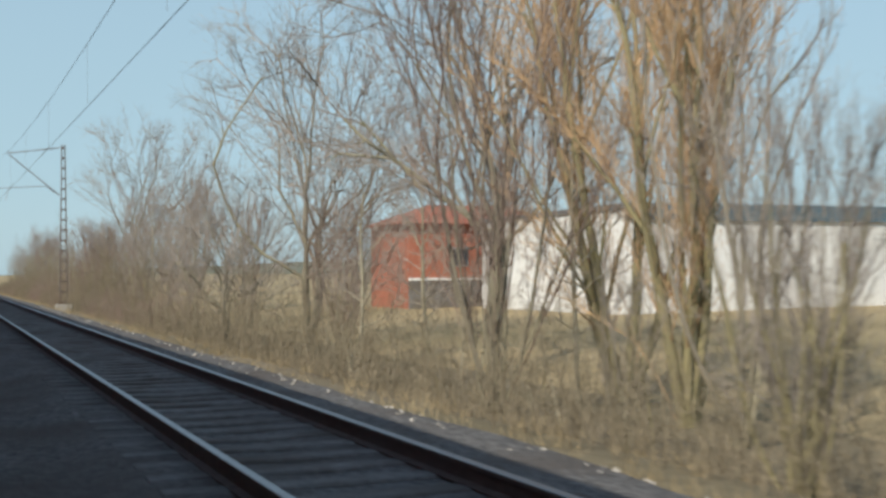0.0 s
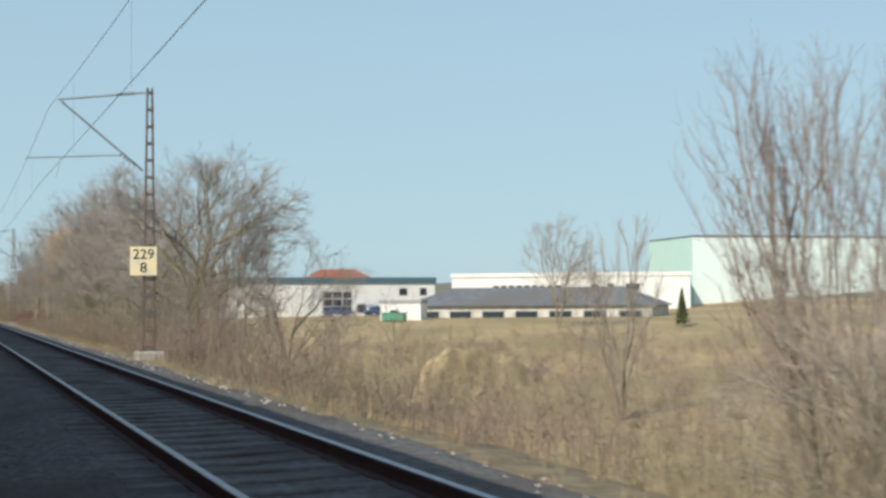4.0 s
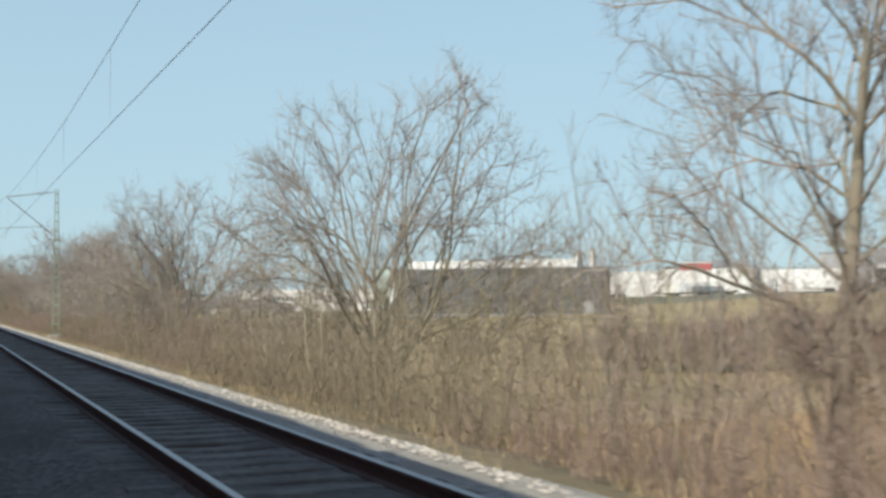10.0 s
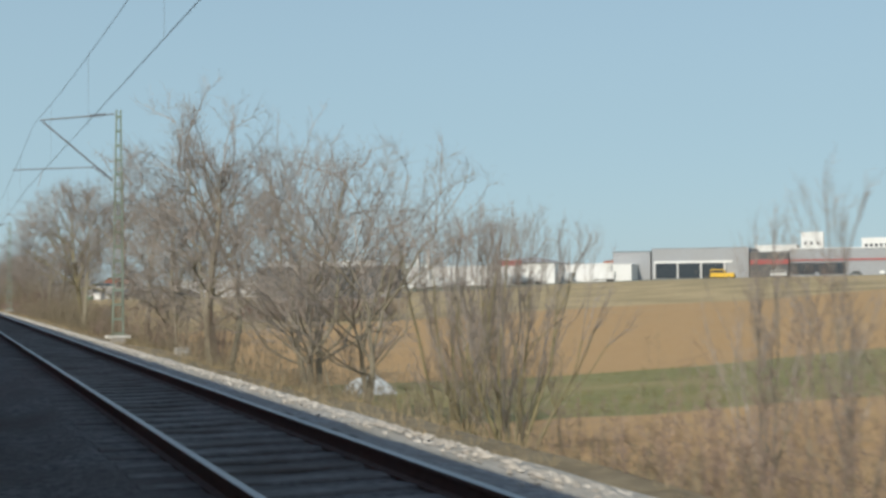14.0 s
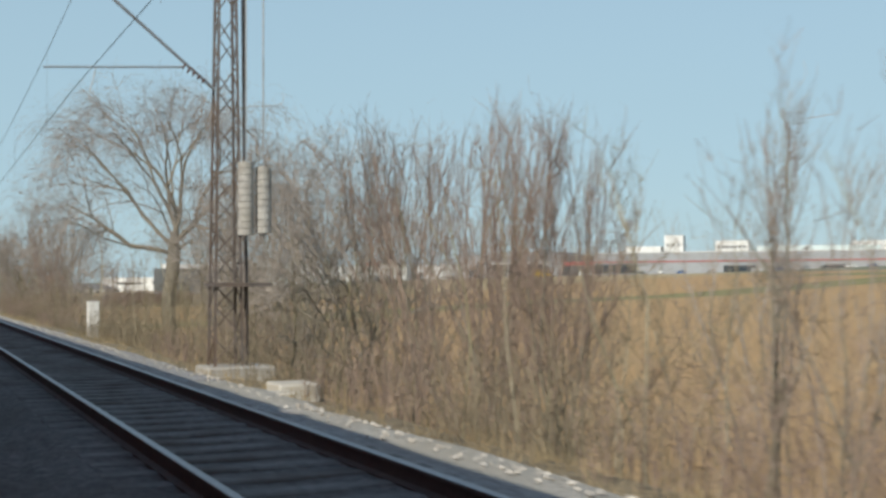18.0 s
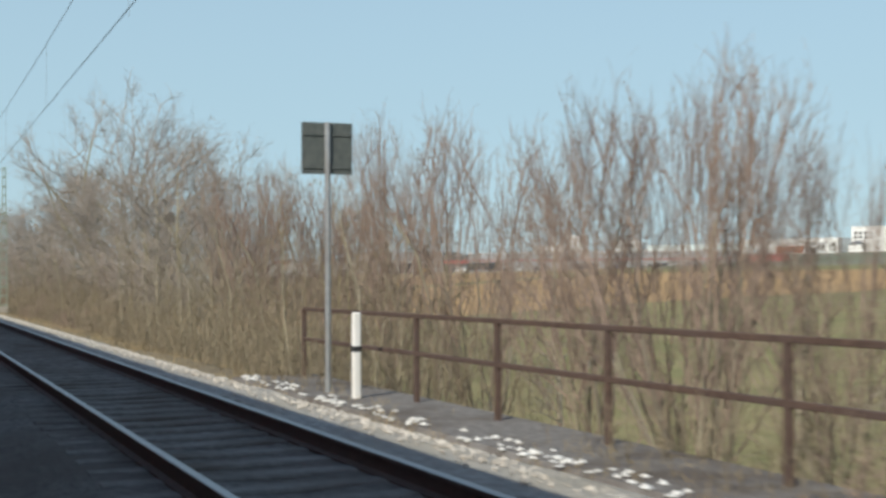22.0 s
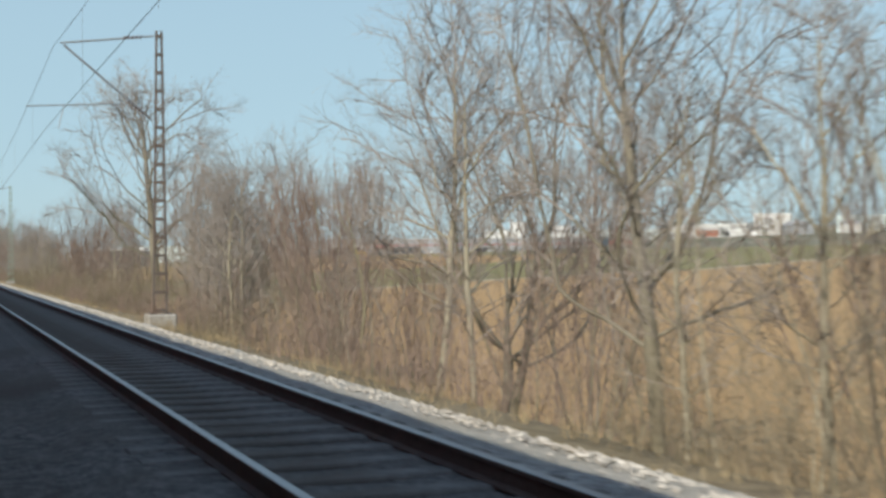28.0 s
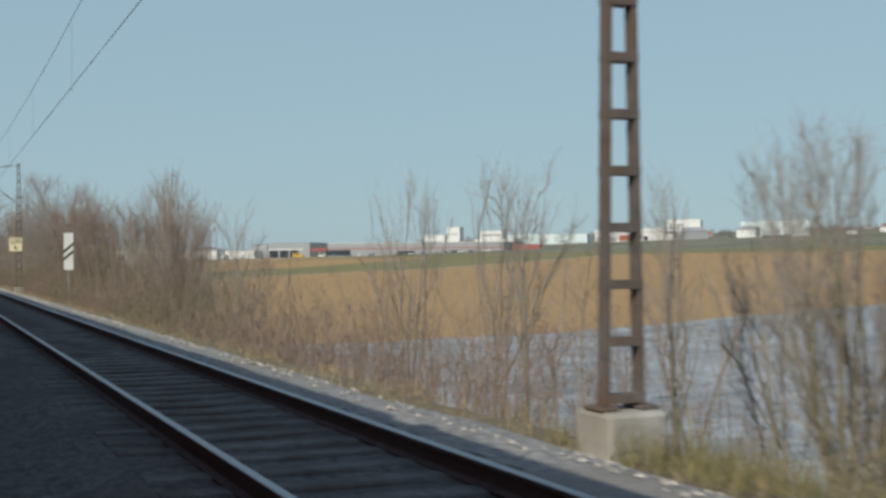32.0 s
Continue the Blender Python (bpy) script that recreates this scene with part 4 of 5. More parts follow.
def conifer(x, y, h):
    """A small spruce: trunk, and tiers of drooping needle sprays."""
    rg = np.random.default_rng(9)
    c = tagged(empty("conifer", x, y, ground_z(x, y)), "small dark green spruce beside the pavilion", "tree")
    part("trunk", rod((0, 0, -0.2), (0, 0, h * 0.95), 0.09, 7, 0.02), M_BARK, c)
    pts = []
    for k in range(2600):
        u = rg.uniform(0, 1) ** 0.7
        a, rr = rg.uniform(0, math.tau), (1.02 - u) * h * 0.27 * rg.uniform(0.25, 1) * (0.8 + 0.2 * math.sin(u * 60))
        pts.append((rr * math.cos(a), rr * math.sin(a), 0.25 + u * (h - 0.25) - rr * 0.25))
    raw("needles", *leaf_quads(np.array(pts), 0.11, 2), M_IVY, c)


conifer(13.5, 72, 4.0)

# background row of the wood, closed behind the nearer trees
rng_wood = random.Random(4)
for w0, w1, step in ((-150, -60, 3.6), (-60, -8, 4.8), (-8, 40, 15.0), (40, 78, 12.0), (106, 140, 6.0), (205, 226, 8.0), (236, 246, 6.0), (430, 470, 8.0), (500, 545, 9.0), (548, 606, 10.0), (606, 650, 5.5), (700, 800, 7.0), (800, 880, 12.0), (880, 925, 6.0)):
    wx = w0
    while wx < w1:
        tree(rng_wood.choice(("round", "birch", "scrub2", "scrub2", "sapling")), wx, rng_wood.uniform(9.5, 15), rng_wood.uniform(5.5, 9.8))
        wx += step * rng_wood.uniform(0.6, 1.4)
for hk in range(130):
    hu = (hk + rng_wood.uniform(-1, 1)) / 129
    tree("scrub2", 221 + 31 * hu, 48 + 15 * hu + rng_wood.uniform(-3.4, 3.4), rng_wood.uniform(3.0, 5.0) * (1 - 0.3 * abs(hu - 0.5)))

# ---- undergrowth ----


def clump(rg, stems, twigs):
    """Segments of a clump of dry stems of height 1."""
    seg = []
    for s in range(stems):
        p = np.array((rg.normal(0, 0.22), rg.normal(0, 0.22), -0.05))
        d = np.array((rg.normal(0, 0.28), rg.normal(0, 0.28), 1.0))
        h = rg.uniform(0.5, 1.05)
        pts = [p]
        for i in range(3):
            q = pts[-1] + d / np.linalg.norm(d) * h / 3
            seg.append((*pts[-1], *q, 0.0065 - 0.0018 * i, 0.0045 - 0.0018 * i))
            pts.append(q)
            d = d + rg.normal(0, 0.22, 3) * (1, 1, 0.4)
        for k in range(twigs):
            u = rg.uniform(0.6, 2.9)
            b = pts[int(u)] + (pts[int(u) + 1] - pts[int(u)]) * (u % 1)
            e = b + rg.normal(0, 1, 3) * (0.14, 0.14, 0.08) + (0, 0, 0.09)
            seg.append((*b, *e, 0.003, 0.0012))
    return np.array(seg)


def scatter(name, spots, material, label, stems, twigs, seed, category="undergrowth"):
    """Clumps at rows of x, y, height, all joined into one piece of stuff."""
    rg = np.random.default_rng(seed)
    kinds = [clump(rg, stems, twigs) for _ in range(14)]
    allseg = []
    for x, y, h in spots:
        s = kinds[rg.integers(14)].copy()
        a = rg.uniform(0, math.tau)
        c, w = math.cos(a), math.sin(a)
        for o in (0, 3):
            px, py = s[:, o].copy(), s[:, o + 1].copy()
            s[:, o], s[:, o + 1] = (px * c - py * w) * h, (px * w + py * c) * h
            s[:, o + 2] *= h
            s[:, o:o + 3] += (x, y, ground_z(x, y))
        s[:, 6:] *= h ** 0.4
        allseg.append(s)
    v, f = ribbons(np.concatenate(allseg))
    tagged(raw(name, v, f, material), label, category, kind="stuff")


# stretches along the line: start, end, density, height of the undergrowth
STRETCHES = (
    (-140, -60, 1.0, 2.9), (-60, -2, 0.8, 1.9), (15, 46, 0.8, 1.7), (46, 84, 0.9, 2.4), (84, 92, 0.4, 1.0), (92, 125, 0.5, 1.8), (125, 150, 0.8, 2.5), (150, 172, 0.5, 1.8), (172, 188, 0.5, 1.8), (188, 203, 0.45, 1.5), (203, 236, 0.75, 2.4), (236, 262, 0.8, 2.2),
    (262, 276, 0.75, 2.2), (276, 296, 0.9, 2.6), (296, 340, 0.8, 2.0), (340, 372, 0.6, 1.4), (372, 415, 0.2, 1.2), (415, 428, 0.4, 1.3), (428, 470, 0.6, 2.2), (470, 492, 0.45, 1.7), (502, 546, 0.7, 2.3),
    (546, 571, 0.5, 1.7), (571, 606, 0.75, 2.4), (606, 650, 0.7, 2.2), (650, 664, 0.3, 1.8), (664, 700, 0.5, 1.6), (700, 760, 0.6, 2.0), (760, 800, 0.75, 2.2), (800, 880, 0.45, 2.1), (880, 926, 0.85, 2.6), (926, 953, 0.9, 1.6), (953, 990, 0.5, 1.3))


def thicket_patch(h, seed, stems, twigs, length=4.0):
    """A few metres of brush across the embankment, in place across the line."""
    rg = np.random.default_rng(seed)
    stem, twig = [], []
    for _ in range(stems):
        y = 5.9 + abs(rg.normal(0, 1)) * 2.3
        p = np.array((rg.uniform(0, length), y, ground_z(0, y) - 0.1))
        d = np.array((rg.normal(0, 0.15), rg.normal(0, 0.15), 1.0))
        hh = h * rg.uniform(0.4, 1.1) * min(1, 0.38 + (y - 5.9) * 0.3) + max(0, y - 7.5) * 0.3
        pts = [p]
        for i in range(3):
            q = pts[-1] + d / np.linalg.norm(d) * hh / 3
            twig.append((*pts[-1], *q, 0.006 - 0.0016 * i, 0.0044 - 0.0016 * i))
            pts.append(q)
            d = d + rg.normal(0, 0.14, 3) * (1, 1, 0.4)
        for k in range(twigs):
            u = rg.uniform(0.3, 2.95)
            b = pts[int(u)] + (pts[int(u) + 1] - pts[int(u)]) * (u % 1)
            w = rg.normal(0, 1, 3) * (0.16, 0.16, 0.13) + (0, 0, 0.22)
            e = b + w * hh * 0.55
            twig.append((*b, *e, 0.0032, 0.0018))
            for m in range(2):
                c = b + (e - b) * rg.uniform(0.3, 0.9)
                twig.append((*c, *(c + rg.normal(0, 0.09, 3) * hh * 0.6), 0.0024, 0.0014))
    for _ in range(7 if h > 2 else 2):
        y = rg.uniform(6.6, 11) if h > 2 else rg.uniform(8, 12)
        p, d = np.array((rg.uniform(0, length), y, ground_z(0, y) - 0.1)), np.array((rg.normal(0, 0.1), rg.normal(0, 0.1), 1.0))
        hh, r = h * (rg.uniform(1.1, 1.8) if h > 2 else rg.uniform(0.9, 1.5)), rg.uniform(0.016, 0.034)
        for i in range(5):
            q = p + d / np.linalg.norm(d) * hh / 5
            stem.append((*p, *q, r * (1 - 0.155 * i), r * (0.845 - 0.155 * i)))
            if i > 1:
                for m in range(6):
                    c = p + (q - p) * rg.uniform(0, 1)
                    e = c + (rg.normal(0, 0.14), rg.normal(0, 0.14), rg.uniform(0.2, 0.42))
                    twig.append((*c, *e, 0.004, 0.003))
                    c, e = e, e + rg.normal(0, 0.1, 3) + (e - c) * rg.uniform(0.4, 0.9)
                    twig.append((*c, *e, 0.003, 0.0018))
                    for w in range(4):
                        b = c + (e - c) * rg.uniform(0.3, 1)
                        twig.append((*b, *(b + rg.normal(0, 0.13, 3) + (0, 0, 0.18)), 0.003, 0.0015))
            p, d = q, d + rg.normal(0, 0.1, 3)
    return tubes(stem, 4), ribbons(twig)


def undergrowth():
    rg = np.random.default_rng(11)
    u = tagged(new("undergrowth"), "tangled dry brush and brambles under the trees", "undergrowth", kind="stuff")
    mats = (M_THICKET, M_TWIG_B, M_THICKET)
    sizes = (1.0, 1.7, 2.4, 3.1)
    pool = {}
    for i, h in enumerate(sizes):
        for k in range(3):
            poles, twigs = thicket_patch(h, 50 + 10 * i + k, 210, 8)
            ob = raw("brush", *joined(poles, twigs), mats[k], u)
            ob.data.materials.append((M_BARK_P, M_BARK, M_BARK_Y)[k])
            ob.data.polygons.foreach_set("material_index", (np.arange(len(ob.data.polygons)) < len(poles[1])).astype(np.int32))
            ob.location.x = -150 + 4 * (3 * i + k)
            pool[i, k] = ob.data
    g = []
    for x0, x1, dens, h in STRETCHES:
        x = x0 + 0.0
        while x < x1:
            i = int(np.argmin([abs(h * rg.uniform(0.8, 1.15) - c) for c in sizes]))
            ob = new("brush", pool[i, int(rg.integers(3))])
            ob.parent = u
            ob.location.x = x
            x += 3.2 / max(0.3, dens)
        for _ in range(int((x1 - x0) * 8)):
            g.append((rg.uniform(x0, x1), 4.95 + abs(rg.normal(0, 1.9)), rg.uniform(0.15, 0.4)))
    scatter("dry_grass", g, M_GRASS_DRY, "tufts of dry yellow grass on the embankment", 9, 0, 3, "grass")

    r = [(rg.uniform(16, 84), rg.uniform(16, 62), rg.uniform(0.6, 1.7)) for _ in range(620)]
    r = [q for q in r if not (47 < q[0] < 63 and 21 < q[1] < 37 and q[0] > 58.5 - 0.66 * (q[1] - 21))]
    scatter("rough_brush", r, M_TWIG_B, "low brown brambles over the rough ground", 20, 5, 9)
    m = [(rg.uniform(-40, 255), rg.uniform(13, 60), rg.uniform(0.25, 0.7)) for _ in range(4200)]
    scatter("meadow_tufts", m, M_STRAW, "tufts of dry straw-coloured grass in the meadow", 9, 0, 5, "grass")
    w = [(rg.uniform(340, 384), 6.5 + abs(rg.normal(0, 5)), rg.uniform(0.25, 0.6)) for _ in range(1100)]
    w += [(rg.uniform(356, 379), rg.uniform(16, 48), rg.uniform(0.2, 0.45)) for _ in range(1100)]
    w += [(rg.uniform(480, 505), 7 + abs(rg.normal(0, 3)), rg.uniform(0.2, 0.45)) for _ in range(350)]
    w += [(rg.uniform(15, 34), rg.uniform(9, 18), rg.uniform(0.2, 0.4)) for _ in range(300)]
    w += [(rg.uniform(965.5, 968.6), 5.6 + abs(rg.normal(0, 1.4)), rg.uniform(0.2, 0.5)) for _ in range(140)]
    w += [(rg.uniform(-8, 6), rg.uniform(19, 29), rg.uniform(0.12, 0.3)) for _ in range(420)]
    scatter("green_grass", w, M_GREEN, "tufts of green winter grass on the verge and strip", 9, 0, 6, "grass")


undergrowth()

# ---- red bushes ----


def red_bush(x, y, h):
    t = tree_made.get("red")
    m = Matrix.Translation((x, y, ground_z(x, y) - 0.05)) @ Matrix.Rotation(x * 1.7, 4, "Z") @ Matrix.Scale(h, 4)
    if t:
        return copy_thing(t, m @ Matrix.Scale(1 / t.scale[0], 4))
    t = tagged(new("shrub"), "dense dogwood bush of dark red upright shoots", "shrub", "red dogwood bushes")
    rg = np.random.default_rng(77)
    seg = clump(rg, 220, 6) * np.array([(1.5, 1.5, 1, 1.5, 1.5, 1, 0.6, 0.6)])
    main = np.arange(len(seg)) % 9 < 3
    raw("stem", *tubes(seg[main], 3), M_TWIG_R, t)
    raw("twig_crown", *tubes(seg[~main], 3), M_TWIG_R, t)
    t.matrix_basis = m
    tree_made["red"] = t
    return t


for bx, by, bh in ((3.5, 8.0, 2.1), (5.2, 7.6, 2.0), (6.6, 8.6, 2.3), (8.2, 7.8, 2.2), (9.6, 8.9, 2.2), (10.8, 7.9, 2.0), (12.3, 8.4, 2.1), (13.6, 7.7, 1.7), (7.4, 9.8, 2.4)):
    red_bush(bx, by, bh)

# ---- buildings ----


def building(name, label, a, b, depth, z0, z1, wall, roof=None, windows=(), parapet=None, category="building", gable=0.0, bands=(), deep=3.5):
    """A hall whose front runs from a to b; windows are rows of along, width, low, high; bands rows of along, width, low, high, material, name."""
    a, b = Vector((*a, 0)), Vector((*b, 0))
    length = (b - a).length
    h = tagged(empty(name, a.x, a.y, z0, math.degrees(math.atan2(b.y - a.y, b.x - a.x))), label, category)
    top = z1 - z0
    part("wall", box(0, length, 0, depth, -deep, top, 0.03), wall, h)
    if gable:
        bm = bmesh.new()
        o = 0.6
        e = min(depth / 2, length / 2) * 0.8
        p = [bm.verts.new(c) for c in ((-o, -o, top), (length + o, -o, top), (length + o, depth + o, top), (-o, depth + o, top), (e, depth / 2, top + gable), (length - e, depth / 2, top + gable))]
        for f in ((0, 1, 5, 4), (2, 3, 4, 5), (0, 4, 3), (1, 2, 5), (0, 3, 2, 1)):
            bm.faces.new([p[i] for i in f])
        part("roof", bm, roof or M_ROOF, h)
    else:
        part("roof", box(-0.15, length + 0.15, -0.15, depth + 0.15, top, top + 0.35, 0.04), roof or M_ROOF, h)
    if parapet:
        part("fascia", box(-0.2, length + 0.2, -0.22, -0.02, top - parapet[1], top + 0.36), parapet[0], h)
    for s, w, lo, hi, m, nm in bands:
        part(nm, box(s, s + w, -0.25, -0.02, lo, hi, 0.02), m, h)
    for s, w, lo, hi in windows:
        win = part("window", box(s, s + w, -0.06, 0.05, lo, hi, 0.01), M_W_GREY, h)
        part("pane", box(s + 0.1, s + w - 0.1, -0.09, 0.0, lo + 0.1, hi - 0.1), M_GLASS, win)
    return h


def panel_seams(h, length, top, step, material, every=0.0):
    """Raised joint strips over a sheet-metal front."""
    s = step
    while s < length - 0.5:
        part("seam", box(s - 0.05, s + 0.05, -0.05, 0.0, 0, top - 0.1), material, h)
        s += step


# workshop by the first wood
building("workshop_building", "white two-storey workshop with a blue-grey roof edge", (-58, 35.4), (-58, 73), 20, -1.0, 4.7, M_W_WHITE, M_ROOF,
         [(31.5, 1.4, 0.6, 1.9), (35, 1.2, 0.6, 1.9), (33.4, 0.9, 0.0, 1.9), (31.5, 1.4, 3.2, 4.4), (35, 1.2, 3.2, 4.4), (24.5, 1.5, 0.6, 1.9)] +
         [(19 + 1.6 * k, 1.5, 0.4 + 1.2 * j, 1.5 + 1.2 * j) for k in range(3) for j in range(3)], (M_FASCIA, 0.6))
building("red_brick_house", "house with a red tiled roof behind the workshop", (-92, 62), (-92, 76), 9, 0, 4.4, M_W_WHITE, M_TILE, [(3, 1.2, 1, 2.4), (8, 1.2, 1, 2.4)], gable=3.0)
building("storage_yard_shed", "dark red boarded shed with a white-framed window beside the workshop", (-81, 31), (-81, 43.6), 8, -1.6, 4.8, M_TILE, M_TILE,
         [(3.2, 1.5, 3.3, 4.7)], gable=1.6, bands=[(0, 12.6, 0, 2.3, M_SLEEPER, "lower_wall"), (0, 12.6, 2.32, 2.5, M_W_WHITE, "trim")])
building("garden_shed", "small white shed in the rough ground", (-12.4, 47.6), (-9.6, 51.6), 3, -1.5, 1.1, M_W_WHITE, M_W_GREY, [(1.2, 1.1, 1.0, 1.8)])
green_bin = tagged(empty("waste_skip", -7.6, 47.6, ground_z(-7.6, 47.6), 55), "green steel skip beside the white shed", "skip")
part("body", box(-1.3, 1.3, -0.7, 0.7, 0.06, 0.95, 0.08), M_SKIP, green_bin)
part("rim", box(-1.36, 1.36, -0.76, 0.76, 0.95, 1.03, 0.02), M_SKIP, green_bin)
for s_x in (-0.9, 0.9):
    part("runner", box(s_x - 0.08, s_x + 0.08, -0.7, 0.7, -0.05, 0.06), M_BLACK, green_bin)
# low pavilion and the factory behind it
building("low_pavilion", "low pale pavilion with a dark hipped roof", (-27, 56), (-5, 80), 12, -1.9, 0.6, M_CONC_L, M_ROOF,
         [(2 + 4.4 * k, 3.0, 0.7, 1.9) for k in range(7)], gable=2.4)
mint = building("mint_hall", "large pale mint-green factory hall", (-85, 140.2), (-76, 204), 21, 0.5, 13.8, M_W_PALEMINT, M_ROOF, bands=[(12, 44, 0, 0.9, M_W_WHITE, "plinth")])
part("side_cladding", box(-0.3, -0.02, 0.1, 20.9, 0.2, 13.2, 0.02), M_W_MINT, mint, "stronger mint-green sheet cladding")
building("office_block", "white flat-roofed office block with a strip of windows", (-96, 92), (-74, 132), 12, -1.0, 6.2, M_W_WHITE, M_ROOF,
         [(8 + 1.5 * k, 1.2, 3.9, 5.2) for k in range(9)] + [(27, 1.3, 4, 5.4), (30, 1.3, 4, 5.4), (33.5, 2.6, 4, 5.4)], (M_W_WHITE, 0.4))
shed = building("dark_shed", "long anthracite grey metal shed at the field edge", (59, 90), (90, 123.8), 6, -1.1, 8.6, M_W_DARK, M_ROOF, bands=[(0, 45.9, 0, 0.35, M_W_GREY, "plinth"), (41.5, 2.2, 0.3, 3.0, M_W_GREY, "door")])
panel_seams(shed, 45.9, 9.6, 6.1, M_W_DARK)
part("roof_monitor", box(3, 40, 1.2, 5.2, 9.9, 11.7, 0.05), M_W_WHITE, shed, "white raised roof section")
building("long_white_hall", "long low white factory hall with a light roof", (-40, 178), (22, 246), 30, 4.0, 11.0, M_W_WHITE, M_W_WHITE,
         bands=[(18 + 22 * k, 0.6, 0, 7, M_W_GREY, "downpipe") for k in range(4)])
building("gabled_white_hall", "white gabled hall beside the long factory hall", (-6, 199), (12, 218), 24, 5, 12.0, M_W_WHITE, M_W_GREY, gable=2.4)


def silo(x, y, z, h, r, label):
    s = tagged(empty("silo", x, y, z), label, "silo", "silos beside the hall")
    part("tank", rod((0, 0, 0), (0, 0, h), r, 20), M_W_WHITE, s)
    part("cone_top", rod((0, 0, h), (0, 0, h + 0.9), r * 0.98, 20, 0.25), M_W_GREY, s)
    part("ladder", box(r, r + 0.12, -0.25, 0.25, 0.5, h), M_GALV, s)


silo(7, 168, 3, 13.2, 0.9, "tall slim white steel silo")
silo(4, 165, 3, 13.0, 0.9, "tall slim white steel silo")
building("red_sign_wall", "bright red company panel on a white gable", (7.4, 196.4), (13.5, 203.1), 1.2, 10.8, 12.8, M_RED, M_W_WHITE, deep=0)

# Open bays are dark sheets: the shade of their insides put into colour.
grey = building("grey_logistics_hall", "light grey logistics hall with dark sheets for its open loading bays", (16, 259), (41, 286.5), 40, 5.6, 17.2, M_W_GREY, M_W_GREY,
                bands=[(1, 30, 6.0, 6.9, M_W_WHITE, "canopy"), (1.5, 8.2, 0.2, 5.9, M_GLASS, "bay"), (10.4, 8.2, 0.2, 5.9, M_GLASS, "bay"), (19.4, 8.2, 0.2, 5.9, M_GLASS, "bay")])
for k in range(4):
    part("pillar", box(1 + 9 * k, 1.5 + 9 * k, -1.4, -0.9, 0, 6.2), M_W_WHITE, grey)
building("grey_side_hall", "mid-grey blank hall wall beside the loading bays", (5.6, 247.6), (15.6, 258.5), 30, 5.6, 16.2, M_W_GREY, M_ROOF)
building("dark_entrance_hall", "dark grey hall front with a red stripe", (41.3, 286.9), (51, 297.3), 40, 5.6, 15.3, M_W_DARK, M_ROOF, bands=[(0, 14.2, 5.2, 7.0, M_RED, "stripe")])
stripe = building("red_striped_hall", "very long pale grey hall with a thin red stripe", (51.3, 297.7), (150, 405.5), 60, 6.5, 16.4, M_W_GREY, M_W_WHITE,
                  bands=[(0, 146, 5.4, 6.0, M_RED, "stripe"), (0, 20, 0.3, 4.6, M_GLASS, "bay"), (60, 14, 0.3, 3.6, M_GLASS, "bay"), (104, 9, 0.3, 3.6, M_GLASS, "bay")])
panel_seams(stripe, 146, 9.8, 12, M_W_GREY)
building("white_tower_block", "white cubic tower block on the rise", (-213.8, 516.8), (-204.4, 527.2), 14, 18, 38, M_W_WHITE, M_W_WHITE, [(2, 1.4, 12, 14), (6, 1.4, 12, 14), (10, 1.4, 12, 14)])
building("white_office_block", "white flat office block on the rise", (-188.7, 544.3), (-172.5, 562), 14, 18, 33.5, M_W_WHITE, M_W_WHITE, [(2 + 3 * k, 1.8, 10, 12) for k in range(7)])
building("white_low_hall", "low white hall beside the tower block", (-236, 497), (-216, 515), 14, 18, 30, M_W_WHITE, M_W_WHITE)
building("green_glazed_hall", "pale green glazed hall on the rise", (-168, 566), (-110, 628), 20, 20, 29, M_W_PALE, M_W_WHITE)
building("white_roofed_hall", "long far hall with a bright white roof edge and red-brown panels", (-216, 699), (-132, 735), 40, 22, 36, M_W_WHITE, M_W_WHITE, bands=[(34, 26, 1.5, 8, M_TILE, "panel"), (4, 24, 1.5, 6, M_W_GREY, "panel"), (66, 6, 1.5, 6, M_GLASS, "bay"), (0, 91, 9.5, 10.2, M_W_GREY, "gutter")])
building("red_depot", "dark red depot building by the road", (156, 410), (170, 425), 12, 9.5, 14, M_RED, M_ROOF)
building("far_white_office", "white office with a stair tower on the far slope", (-97, 717), (-74, 742), 16, 24, 43.5, M_W_WHITE, M_W_WHITE,
         [(2 + 4 * k, 2.6, 10 + 3.2 * j, 12 + 3.2 * j) for k in range(5) for j in range(2)], bands=[(18, 5, 10, 20, M_W_WHITE, "tower")])
building("far_mint_hall", "pale mint-white hall on the far slope", (-46.7, 772), (-1.5, 821.6), 30, 23, 40.5, M_W_PALE, M_W_WHITE, bands=[(0, 12, 2, 11, M_W_PALE, "panel"), (20, 30, 2, 3.5, M_GLASS, "window_strip")])


def house(x, y, turn, w, d, h, wall, roof):
    z = ground_z(x, y) - 0.3
    a = radians(turn)
    return building("house", "small far-off house on the slope", (x, y), (x + w * math.cos(a), y + w * math.sin(a)), d, z, z + h, wall, roof, gable=h * 0.55, category="house")


